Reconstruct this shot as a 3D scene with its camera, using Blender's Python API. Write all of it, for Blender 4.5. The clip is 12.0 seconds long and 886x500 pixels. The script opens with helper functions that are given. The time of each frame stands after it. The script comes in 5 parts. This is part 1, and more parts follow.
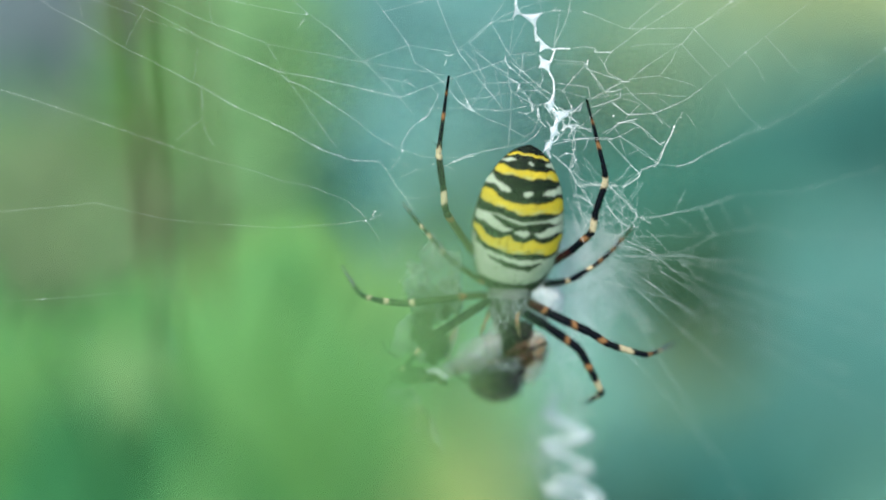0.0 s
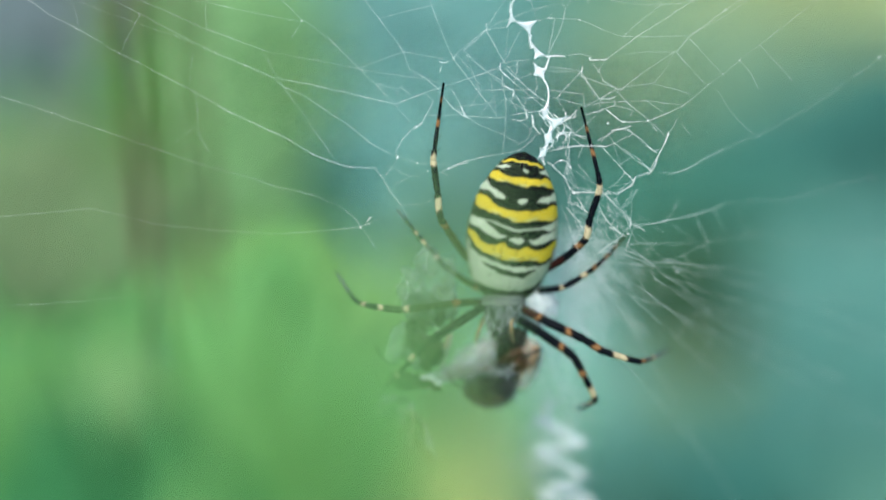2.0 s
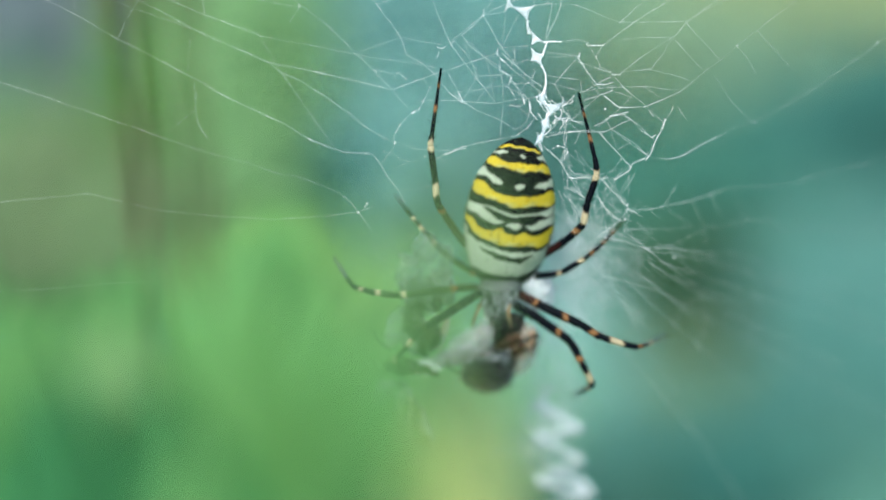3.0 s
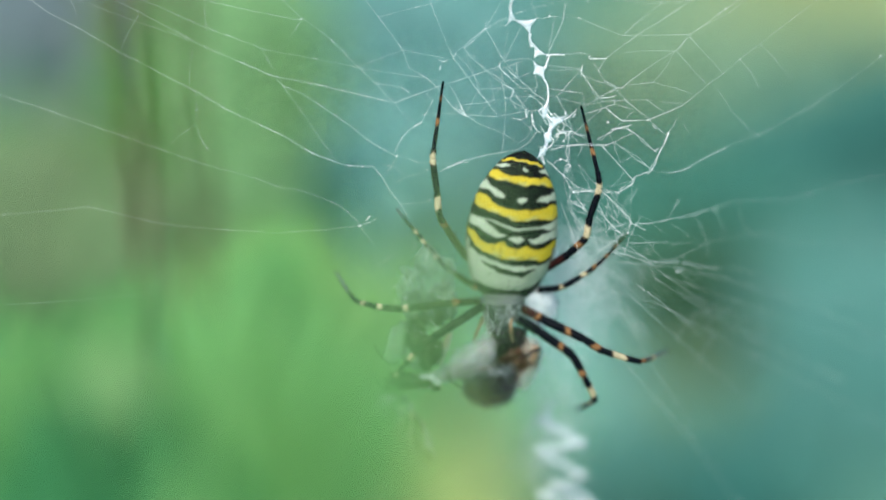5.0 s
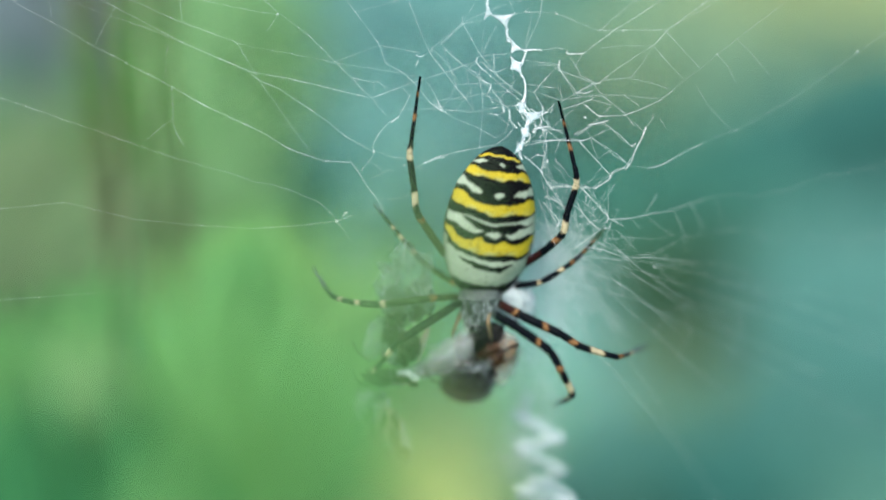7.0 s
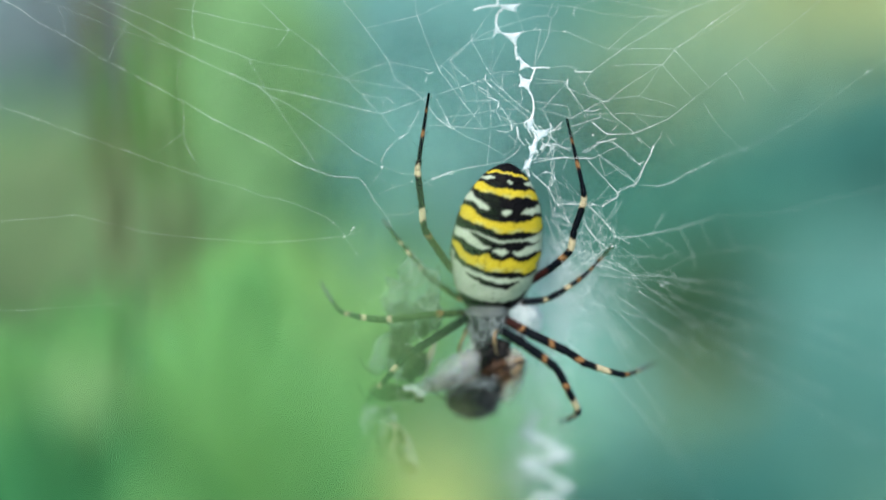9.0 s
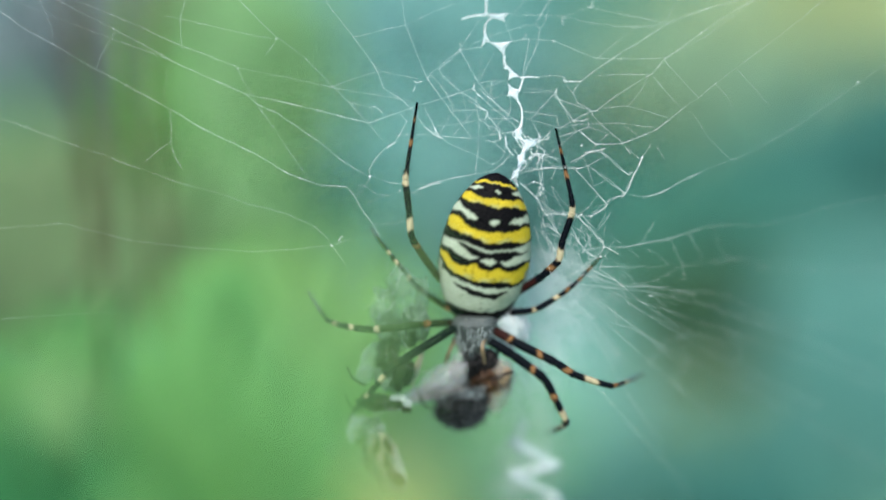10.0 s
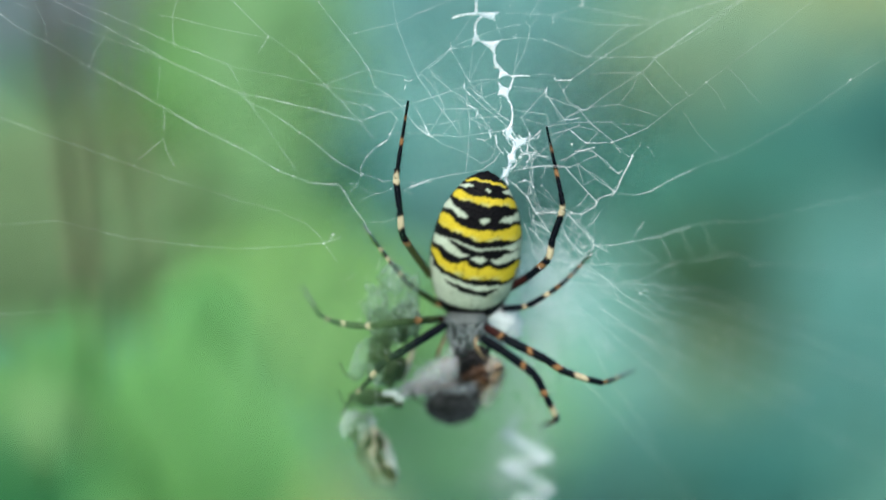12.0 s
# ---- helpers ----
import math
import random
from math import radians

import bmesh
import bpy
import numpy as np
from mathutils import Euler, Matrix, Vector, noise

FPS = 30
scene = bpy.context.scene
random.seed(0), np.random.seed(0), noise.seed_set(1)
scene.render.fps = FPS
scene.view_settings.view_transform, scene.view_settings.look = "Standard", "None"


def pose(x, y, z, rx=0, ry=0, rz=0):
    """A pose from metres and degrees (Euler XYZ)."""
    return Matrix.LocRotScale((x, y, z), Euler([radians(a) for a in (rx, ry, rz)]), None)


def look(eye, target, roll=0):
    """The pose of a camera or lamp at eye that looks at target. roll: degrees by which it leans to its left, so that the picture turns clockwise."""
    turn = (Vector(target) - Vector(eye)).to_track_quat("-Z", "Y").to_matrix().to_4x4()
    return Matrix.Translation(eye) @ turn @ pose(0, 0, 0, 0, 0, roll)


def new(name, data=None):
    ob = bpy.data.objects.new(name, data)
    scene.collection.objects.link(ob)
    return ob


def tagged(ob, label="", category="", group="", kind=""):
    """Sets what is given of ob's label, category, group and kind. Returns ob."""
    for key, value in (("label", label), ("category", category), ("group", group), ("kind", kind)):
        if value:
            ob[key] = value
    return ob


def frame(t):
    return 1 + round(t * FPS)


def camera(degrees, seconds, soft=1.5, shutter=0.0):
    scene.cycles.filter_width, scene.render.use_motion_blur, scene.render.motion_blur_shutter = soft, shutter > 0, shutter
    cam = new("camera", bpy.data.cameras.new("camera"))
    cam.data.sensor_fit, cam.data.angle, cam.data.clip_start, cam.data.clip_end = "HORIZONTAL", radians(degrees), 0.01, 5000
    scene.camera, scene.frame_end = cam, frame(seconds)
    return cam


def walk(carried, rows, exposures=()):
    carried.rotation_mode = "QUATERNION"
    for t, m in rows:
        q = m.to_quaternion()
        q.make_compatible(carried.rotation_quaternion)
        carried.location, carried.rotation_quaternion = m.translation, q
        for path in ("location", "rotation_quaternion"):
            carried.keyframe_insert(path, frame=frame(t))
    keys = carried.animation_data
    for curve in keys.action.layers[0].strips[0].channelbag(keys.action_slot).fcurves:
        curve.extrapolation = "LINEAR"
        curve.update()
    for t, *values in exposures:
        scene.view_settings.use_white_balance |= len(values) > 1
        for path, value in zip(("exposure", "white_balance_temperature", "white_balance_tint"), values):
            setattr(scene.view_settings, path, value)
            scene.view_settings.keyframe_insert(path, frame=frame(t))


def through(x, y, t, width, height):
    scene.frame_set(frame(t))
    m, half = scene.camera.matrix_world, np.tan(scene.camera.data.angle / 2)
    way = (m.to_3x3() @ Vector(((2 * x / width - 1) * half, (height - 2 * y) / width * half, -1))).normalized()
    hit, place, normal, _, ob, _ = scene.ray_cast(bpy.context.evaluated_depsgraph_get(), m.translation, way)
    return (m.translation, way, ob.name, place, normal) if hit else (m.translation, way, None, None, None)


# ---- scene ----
# Lengths below are millimetres from the eye's first place, x right, y ahead, z up; mm() turns them into world metres.
EYE, TILT = 0.40, -18.0

# ---- camera ----
cam = camera(40.0, 12.0, soft=2.0)
cam.data.dof.use_dof = True
cam.data.dof.focus_distance = 0.1078
cam.data.dof.aperture_fstop = 4.0
ROWS = [
    (0, 0.00, 0.20, -0.00, 0.01, 0.01, 0.02),
    (0.5, 0.13, -0.15, -0.07, -0.13, -0.48, -0.02),
    (1, 0.18, -0.02, 0.01, -0.07, -0.12, -0.10),
    (1.5, 0.23, -0.29, 0.06, -0.08, -0.17, -0.11),
    (2, 0.31, -0.01, 0.28, -0.09, 0.17, -0.15),
    (2.5, 0.54, 0.27, -0.12, -0.11, -0.02, -0.36),
    (3, 0.69, -0.23, 0.12, -0.02, -0.43, -0.18),
    (3.2, 0.66, 0.12, -0.15, -0.06, 0.12, -0.11),
    (4.8, 0.64, 0.17, -0.07, -0.01, 0.31, -0.13),
    (5, 0.64, 0.27, -0.05, 0.05, 0.30, -0.24),
    (5.5, 0.89, 0.28, 0.21, 0.10, 0.50, -0.27),
    (6, 1.15, 0.37, -0.07, -0.18, 0.08, -0.17),
    (6.5, 1.37, 0.21, 0.18, -0.40, 0.19, -0.22),
    (7, 1.72, 0.47, 0.06, -0.45, 0.04, -0.18),
    (7.5, 2.05, 0.41, -0.12, -0.35, 0.53, -0.27),
    (7.7, 2.27, 0.12, 0.11, -0.02, 0.95, -0.44),
    (9.3, 3.22, 0.17, 0.35, 0.59, 0.51, -0.80),
    (9.5, 3.43, 0.33, 0.46, 0.51, 0.43, -0.89),
    (10, 4.44, 0.56, 0.97, 0.76, 0.78, -1.02),
    (10.5, 4.91, 0.16, 1.64, 0.98, 0.87, -1.18),
    (11, 5.89, -0.22, 2.46, 1.11, 1.31, -1.07),
    (11.5, 6.59, -0.36, 3.30, 1.52, 0.20, -1.10),
    (12, 7.09, -0.12, 4.03, 1.71, -0.93, -1.11),
]


def hand_held(x, y, z, yaw, pitch, roll):
    return pose(0, 0, EYE, TILT) @ pose(x / 1000, y / 1000, z / 1000, 0, 0, yaw) @ pose(0, 0, 0, pitch) @ pose(0, 0, 0, 0, roll) @ pose(0, 0, 0, 90)


EXPOSURE = 0.96
walk(cam, [(r[0], hand_held(*r[1:])) for r in ROWS], [(0.0, EXPOSURE), (12.0, EXPOSURE)])

# ---- light: open shade under a bright, hazy sky ----
world = bpy.data.worlds.new("sky")
scene.world = world
world.use_nodes = True
wn = world.node_tree
sky = wn.nodes.new("ShaderNodeTexSky")
sky.sky_type, sky.sun_disc = "NISHITA", False
sky.sun_elevation, sky.sun_rotation = radians(51), radians(205)
sky.air_density, sky.dust_density, sky.ozone_density = 1.0, 2.5, 1.0
wn.links.new(sky.outputs[0], wn.nodes["Background"].inputs[0])
wn.nodes["Background"].inputs[1].default_value = 0.12
sun = new("sun", bpy.data.lights.new("sun", "SUN"))
sun.data.energy, sun.data.angle, sun.data.color = 2.1, radians(18), (0.95, 0.96, 0.88)
sun.matrix_world = look((0, 0, 3), (0.8, 1.7, 0.7))


# ---- helpers ----
def mm(p):
    return Vector((p[0] / 1000, p[1] / 1000, p[2] / 1000 + EYE))


def part(name, data, material, parent=None, label=""):
    if isinstance(data, bmesh.types.BMesh):
        me = bpy.data.meshes.new(name)
        data.to_mesh(me)
        data.free()
    else:
        me = data
    me.materials.clear()
    me.materials.append(material)
    me.polygons.foreach_set("use_smooth", [True] * len(me.polygons))
    ob = new(name, me)
    ob.parent = parent
    return tagged(ob, label) if label else ob


def bit(name, data, mat, top, label=""):
    ob = part(name, data, mat, top, label)
    ob.matrix_parent_inverse = top.matrix_basis.inverted()
    return ob


def grid_mesh(name, points, closed, colours=None):
    """A mesh over rows x columns of points in metres; closed: each row is a ring."""
    n, m = points.shape[:2]
    i, j = np.meshgrid(np.arange(n - 1), np.arange(m if closed else m - 1), indexing="ij")
    k = (j + 1) % m
    faces = np.stack([i * m + j, i * m + k, (i + 1) * m + k, (i + 1) * m + j], -1).reshape(-1, 4)
    me = bpy.data.meshes.new(name)
    me.from_pydata(points.reshape(-1, 3).tolist(), [], faces.tolist())
    if colours is not None:
        at = me.attributes.new("paint", "FLOAT_COLOR", "POINT")
        at.data.foreach_set("color", np.concatenate([colours.reshape(-1, 3), np.ones((n * m, 1))], 1).astype(np.float32).ravel())
    return me


def spline(points, steps):
    """A smooth line through points (rows of any width), steps pieces a span."""
    p = np.array(points, float)
    e = np.vstack([2 * p[0] - p[1], p, 2 * p[-1] - p[-2]])
    out = []
    for i in range(1, len(e) - 2):
        for t in np.linspace(0, 1, steps, endpoint=False):
            a, b, c, d = e[i - 1], e[i], e[i + 1], e[i + 2]
            out.append(0.5 * (2 * b + (c - a) * t + (2 * a - 5 * b + 4 * c - d) * t * t + (3 * b - a - 3 * c + d) * t ** 3))
    out.append(p[-1])
    return np.array(out)


def tube_points(line, radius, sides=6, flat=1.0):
    """Rings round a line in millimetres, in world metres. radius: one number or one for each point; flat: the depth across y against the width."""
    line = np.array(line, float)
    n = len(line)
    radius = np.broadcast_to(np.array(radius, float), (n,))
    way = np.gradient(line, axis=0)
    way /= np.linalg.norm(way, axis=1, keepdims=True) + 1e-9
    side = np.cross(way, (0, 1, 0))
    side /= np.linalg.norm(side, axis=1, keepdims=True) + 1e-9
    up = np.cross(side, way)
    a = np.linspace(0, 2 * np.pi, sides, endpoint=False)
    ring = np.cos(a)[None, :, None] * side[:, None] + flat * np.sin(a)[None, :, None] * up[:, None]
    pts = (line[:, None] + ring * radius[:, None, None]) / 1000
    pts[..., 2] += EYE
    return pts


def tubes_mesh(name, lines, sides=4):
    """Many thin tubes joined: lines of (points, radius)."""
    verts, faces, base = [], [], 0
    for line, radius in lines:
        p = tube_points(line, radius, sides)
        n = len(p)
        verts.extend(p.reshape(-1, 3).tolist())
        for i in range(n - 1):
            for j in range(sides):
                k = (j + 1) % sides
                faces.append((base + i * sides + j, base + i * sides + k, base + (i + 1) * sides + k, base + (i + 1) * sides + j))
        base += n * sides
    me = bpy.data.meshes.new(name)
    me.from_pydata(verts, [], faces)
    return me


def lump(centre, radii, rough=0.15, size=1.0, detail=4, turn=(0, 0, 0), seed=0.0):
    """An uneven rounded body."""
    bm = bmesh.new()
    bmesh.ops.create_icosphere(bm, subdivisions=detail, radius=1)
    m = pose(0, 0, 0, *turn)
    for v in bm.verts:
        d = v.co.normalized()
        q = 1 + rough * noise.fractal(d * (2.0 / size) + Vector((seed, seed * 1.7, 0)), 0.8, 2.1, 4)
        v.co = mm(Vector(centre) + m @ Vector((d.x * radii[0] * q, d.y * radii[1] * q, d.z * radii[2] * q)))
    return bm


# ---- materials ----
def material(name, colour, rough=0.5, second=None, scale=400.0, mix=0.5, bump=0.2, through=0.0, gloss=0.5, paint=False, random_tone=0.0, alpha=1.0, lace=0.0):
    """Principled surface with two scales of tone variation and fine relief; through: share of light let through, as in leaves and silk."""
    m = bpy.data.materials.new(name)
    m.use_nodes = True
    nt = m.node_tree
    b = nt.nodes["Principled BSDF"]
    b.inputs["Roughness"].default_value = rough
    b.inputs["Specular IOR Level"].default_value = gloss
    co = nt.nodes.new("ShaderNodeTexCoord")
    big, fine = nt.nodes.new("ShaderNodeTexNoise"), nt.nodes.new("ShaderNodeTexNoise")
    big.inputs["Scale"].default_value, fine.inputs["Scale"].default_value = scale, scale * 7
    big.inputs["Detail"].default_value = fine.inputs["Detail"].default_value = 4
    for n in (big, fine):
        nt.links.new(co.outputs["Object"], n.inputs["Vector"])
    both = nt.nodes.new("ShaderNodeMath")
    both.operation, both.use_clamp = "MULTIPLY_ADD", True
    nt.links.new(big.outputs["Fac"], both.inputs[0])
    both.inputs[1].default_value = 1.6
    sub = nt.nodes.new("ShaderNodeMath")
    sub.operation = "MULTIPLY_ADD"
    nt.links.new(fine.outputs["Fac"], sub.inputs[0])
    sub.inputs[1].default_value, sub.inputs[2].default_value = 0.8, -0.7
    nt.links.new(sub.outputs[0], both.inputs[2])
    tone = nt.nodes.new("ShaderNodeMix")
    tone.data_type = "RGBA"
    second = second or tuple(0.7 * c for c in colour)
    tone.inputs[6].default_value, tone.inputs[7].default_value = (*colour, 1), (*second, 1)
    amount = nt.nodes.new("ShaderNodeMath")
    amount.operation = "MULTIPLY"
    nt.links.new(both.outputs[0], amount.inputs[0])
    amount.inputs[1].default_value = mix
    nt.links.new(amount.outputs[0], tone.inputs[0])
    out = tone.outputs[2]
    if paint:
        at = nt.nodes.new("ShaderNodeAttribute")
        at.attribute_name = "paint"
        mul = nt.nodes.new("ShaderNodeMix")
        mul.data_type, mul.blend_type = "RGBA", "MULTIPLY"
        mul.inputs[0].default_value = 1
        nt.links.new(at.outputs["Color"], mul.inputs[6])
        nt.links.new(out, mul.inputs[7])
        out = mul.outputs[2]
    if random_tone:
        geo = nt.nodes.new("ShaderNodeNewGeometry")
        hsv = nt.nodes.new("ShaderNodeHueSaturation")
        mr = nt.nodes.new("ShaderNodeMapRange")
        mr.inputs[3].default_value, mr.inputs[4].default_value = 1 - random_tone, 1 + random_tone
        nt.links.new(geo.outputs["Random Per Island"], mr.inputs[0])
        nt.links.new(mr.outputs[0], hsv.inputs["Value"])
        nt.links.new(out, hsv.inputs["Color"])
        out = hsv.outputs[0]
    nt.links.new(out, b.inputs["Base Color"])
    bu = nt.nodes.new("ShaderNodeBump")
    bu.inputs["Strength"].default_value, bu.inputs["Distance"].default_value = bump, 0.3 / scale
    nt.links.new(both.outputs[0], bu.inputs["Height"])
    nt.links.new(bu.outputs[0], b.inputs["Normal"])
    end = b.outputs[0]
    if through:
        tr = nt.nodes.new("ShaderNodeBsdfTranslucent")
        nt.links.new(out, tr.inputs["Color"])
        mx = nt.nodes.new("ShaderNodeMixShader")
        mx.inputs[0].default_value = through
        nt.links.new(end, mx.inputs[1])
        nt.links.new(tr.outputs[0], mx.inputs[2])
        end = mx.outputs[0]
    if alpha < 1:
        clear = nt.nodes.new("ShaderNodeBsdfTransparent")
        mx = nt.nodes.new("ShaderNodeMixShader")
        mx.inputs[0].default_value = alpha
        if lace:
            gap = nt.nodes.new("ShaderNodeMapRange")
            gap.inputs[3].default_value, gap.inputs[4].default_value = min(1.0, alpha * (1 + lace)), alpha * (1 - lace)
            nt.links.new(both.outputs[0], gap.inputs[0])
            nt.links.new(gap.outputs[0], mx.inputs[0])
        nt.links.new(clear.outputs[0], mx.inputs[1])
        nt.links.new(end, mx.inputs[2])
        end = mx.outputs[0]
    nt.links.new(end, nt.nodes["Material Output"].inputs["Surface"])
    return m


SILK = material("silk", (0.93, 0.97, 0.98), 0.4, (0.85, 0.92, 0.94), 900, 0.5, 0.05, through=0.2)
SHEET = material("silk_sheet", (0.9, 0.95, 0.97), 0.5, (0.7, 0.8, 0.83), 800, 0.8, 0.3, through=0.3, alpha=0.78, lace=0.3)
SILK_SOFT = material("silk_veil", (0.84, 0.93, 0.97), 0.6, (0.68, 0.8, 0.85), 900, 0.5, 0.1, through=0.25, alpha=0.5, lace=0.35)
CUTICLE = material("abdomen_cuticle", (1, 1, 1), 0.5, (0.58, 0.6, 0.52), 520, 0.75, 0.3, paint=True, gloss=0.05)
LEG = material("leg_cuticle", (1, 1, 1), 0.42, (0.6, 0.62, 0.66), 700, 0.8, 0.4, paint=True, gloss=0.05)
FUR = material("silver_fur", (0.78, 0.85, 0.86), 0.5, (0.3, 0.35, 0.35), 700, 1.0, 0.2, through=0.2)
HEAD = material("head_cuticle", (0.015, 0.018, 0.018), 0.4, (0.1, 0.125, 0.12), 500, 1.0, 0.6)
DARK = material("dark_cuticle", (0.007, 0.007, 0.008), 0.5, (0.014, 0.012, 0.012), 900, 0.6, 0.3, gloss=0.12)
EYES = material("eye_lens", (0.006, 0.006, 0.007), 0.08, (0.006, 0.006, 0.007), 900, 0.1, 0.0, gloss=0.8)
PALP = material("palp_cuticle", (0.3, 0.23, 0.14), 0.45, (0.22, 0.13, 0.05), 900, 0.7, 0.2, through=0.15)
AMBER = material("amber_cuticle", (0.07, 0.03, 0.011), 0.55, (0.004, 0.0035, 0.003), 260, 1.0, 0.5, gloss=0.2)
GOLDEN = material("golden_hair", (0.24, 0.13, 0.045), 0.5, (0.06, 0.03, 0.012), 500, 0.9, 0.2, gloss=0.3)
PREY_DARK = material("dark_prey_hide", (0.012, 0.016, 0.018), 0.8, (0.006, 0.007, 0.005), 400, 0.9, 0.3, gloss=0.08)
PREY_FUR = material("grey_prey_fur", (0.11, 0.13, 0.138), 0.7, (0.028, 0.032, 0.034), 600, 0.8, 0.1, gloss=0.1)
WRAP = material("silk_wrapping", (0.9, 0.94, 0.94), 0.7, (0.58, 0.58, 0.58), 420, 0.7, 0.25, through=0.4, alpha=0.11, lace=0.85)
TAN_WRAP = material("tan_silk_wrapping", (0.86, 0.82, 0.74), 0.7, (0.55, 0.47, 0.38), 420, 0.6, 0.25, through=0.35, alpha=0.13, lace=0.7)
PAD = material("silk_pad", (0.92, 0.95, 0.97), 0.7, (0.7, 0.78, 0.8), 420, 0.6, 0.3, through=0.3, alpha=0.55, lace=0.5)
WING = material("crumpled_wing", (0.3, 0.26, 0.23), 0.5, (0.12, 0.09, 0.07), 600, 0.8, 0.4, through=0.3, alpha=0.6)
TAN = material("tan_plate", (0.42, 0.3, 0.17), 0.55, (0.16, 0.08, 0.03), 500, 0.9, 0.4, through=0.15)
HUSK = material("grey_husk", (0.3, 0.44, 0.34), 0.6, (0.02, 0.05, 0.025), 330, 1.0, 0.3, through=0.2, alpha=0.75, lace=0.3)
HUSK_PALE = material("pale_husk", (0.66, 0.63, 0.5), 0.6, (0.17, 0.16, 0.09), 380, 0.9, 0.5, through=0.2)
HUSK_SILK = material("silky_husk", (0.8, 0.9, 0.86), 0.6, (0.33, 0.44, 0.38), 330, 1.0, 0.3, through=0.25, alpha=0.85, lace=0.3)
HUSK_VEIL = material("veiled_husk", (0.5, 0.66, 0.54), 0.6, (0.14, 0.25, 0.16), 330, 1.0, 0.2, through=0.35, alpha=0.26, lace=0.7)
HUSK_DARK = material("dark_husk", (0.008, 0.018, 0.009), 0.6, (0.035, 0.045, 0.022), 350, 0.9, 0.4, gloss=0.1)


def leafy(name, colour, second=None, tone=0.25, scale=60.0):
    return material(name, colour, 0.5, second or tuple(0.6 * c for c in colour), scale, 0.6, 0.2, through=0.4, gloss=0.15, random_tone=tone)


GREEN = leafy("bright_green_leaf", (0.19, 0.46, 0.16))
LIME = leafy("lime_green_leaf", (0.31, 0.55, 0.23))
DEEP = leafy("deep_green_leaf", (0.06, 0.26, 0.1))
MID = leafy("mid_green_leaf", (0.14, 0.35, 0.1))
YELLOWISH = leafy("yellow_green_leaf", (0.74, 0.82, 0.34))
STALK = leafy("brown_stalk", (0.16, 0.1, 0.07), (0.14, 0.12, 0.07))
OLIVE = leafy("olive_foliage", (0.22, 0.345, 0.17))
GRASSY = leafy("grassy_green_foliage", (0.2, 0.41, 0.13))
SPRING = leafy("spring_green_foliage", (0.2, 0.45, 0.19))
BRIGHT = leafy("bright_meadow_foliage", (0.29, 0.54, 0.25))
# Lighter copy of the meadow green, with sunlight put into the leaf colour.
SUNLIT = leafy("sunlit_meadow_foliage", (0.32, 0.62, 0.32))
TEAL = leafy("blue_green_foliage", (0.125, 0.355, 0.315))
PALE_TEAL = leafy("pale_blue_green_foliage", (0.28, 0.58, 0.52))
MISTY = leafy("pale_blue_foliage", (0.28, 0.57, 0.53))
# Darker foliage: the shade on these plants is put into the leaf colour.
DARK_TEAL = leafy("shade_toned_blue_green_foliage", (0.055, 0.22, 0.19))
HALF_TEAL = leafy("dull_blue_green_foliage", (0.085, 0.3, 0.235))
SHADE = leafy("shade_toned_olive_foliage", (0.06, 0.15, 0.08))
MOSS = leafy("moss_green_foliage", (0.31, 0.5, 0.33))
STRAW = leafy("straw_green_foliage", (0.46, 0.56, 0.28))
GREYISH = leafy("grey_blue_foliage", (0.24, 0.32, 0.34))
GRASS = leafy("meadow_grass_blade", (0.17, 0.46, 0.39))
GROUND = material("meadow_ground", (0.11, 0.33, 0.26), 0.9, (0.05, 0.13, 0.08), 1.6, 0.9, 0.6)

# ---- ground ----
xs = np.concatenate([np.linspace(-1, 1, 41) ** 3 * 1500])
ys = np.concatenate([np.linspace(-1, 1, 41) ** 3 * 1500])
gx, gy = np.meshgrid(xs, ys, indexing="ij")
gz = 0.012 * np.sin(gx * 7) * np.cos(gy * 5) * (np.hypot(gx, gy) < 6)
ground = part("ground", grid_mesh("ground", np.stack([gx, gy, gz], -1), False), GROUND)
tagged(ground, "blue-green meadow ground far out of focus", "ground", kind="structure")


# ---- foliage ----
def leaf_grid(length, width, bend, fold, rows=7):
    """A pointed blade from its foot at the origin up along z, in millimetres."""
    t = np.linspace(0, 1, rows)
    half = width / 2 * np.sin(np.pi * np.clip(0.12 + 0.88 * t, 0, 1)) ** 0.75
    half[-1] = 0.02 * width
    angle = bend * t
    dz, dy = np.cos(angle), np.sin(angle)
    z = np.concatenate([[0], np.cumsum(dz[:-1])]) * length / (rows - 1)
    y = np.concatenate([[0], np.cumsum(dy[:-1])]) * length / (rows - 1)
    across = np.array([-1, -0.5, 0, 0.5, 1])
    pts = np.zeros((rows, 5, 3))
    pts[..., 0] = half[:, None] * across
    pts[..., 1] = y[:, None] + fold * half[:, None] * np.abs(across)
    pts[..., 2] = z[:, None]
    return pts


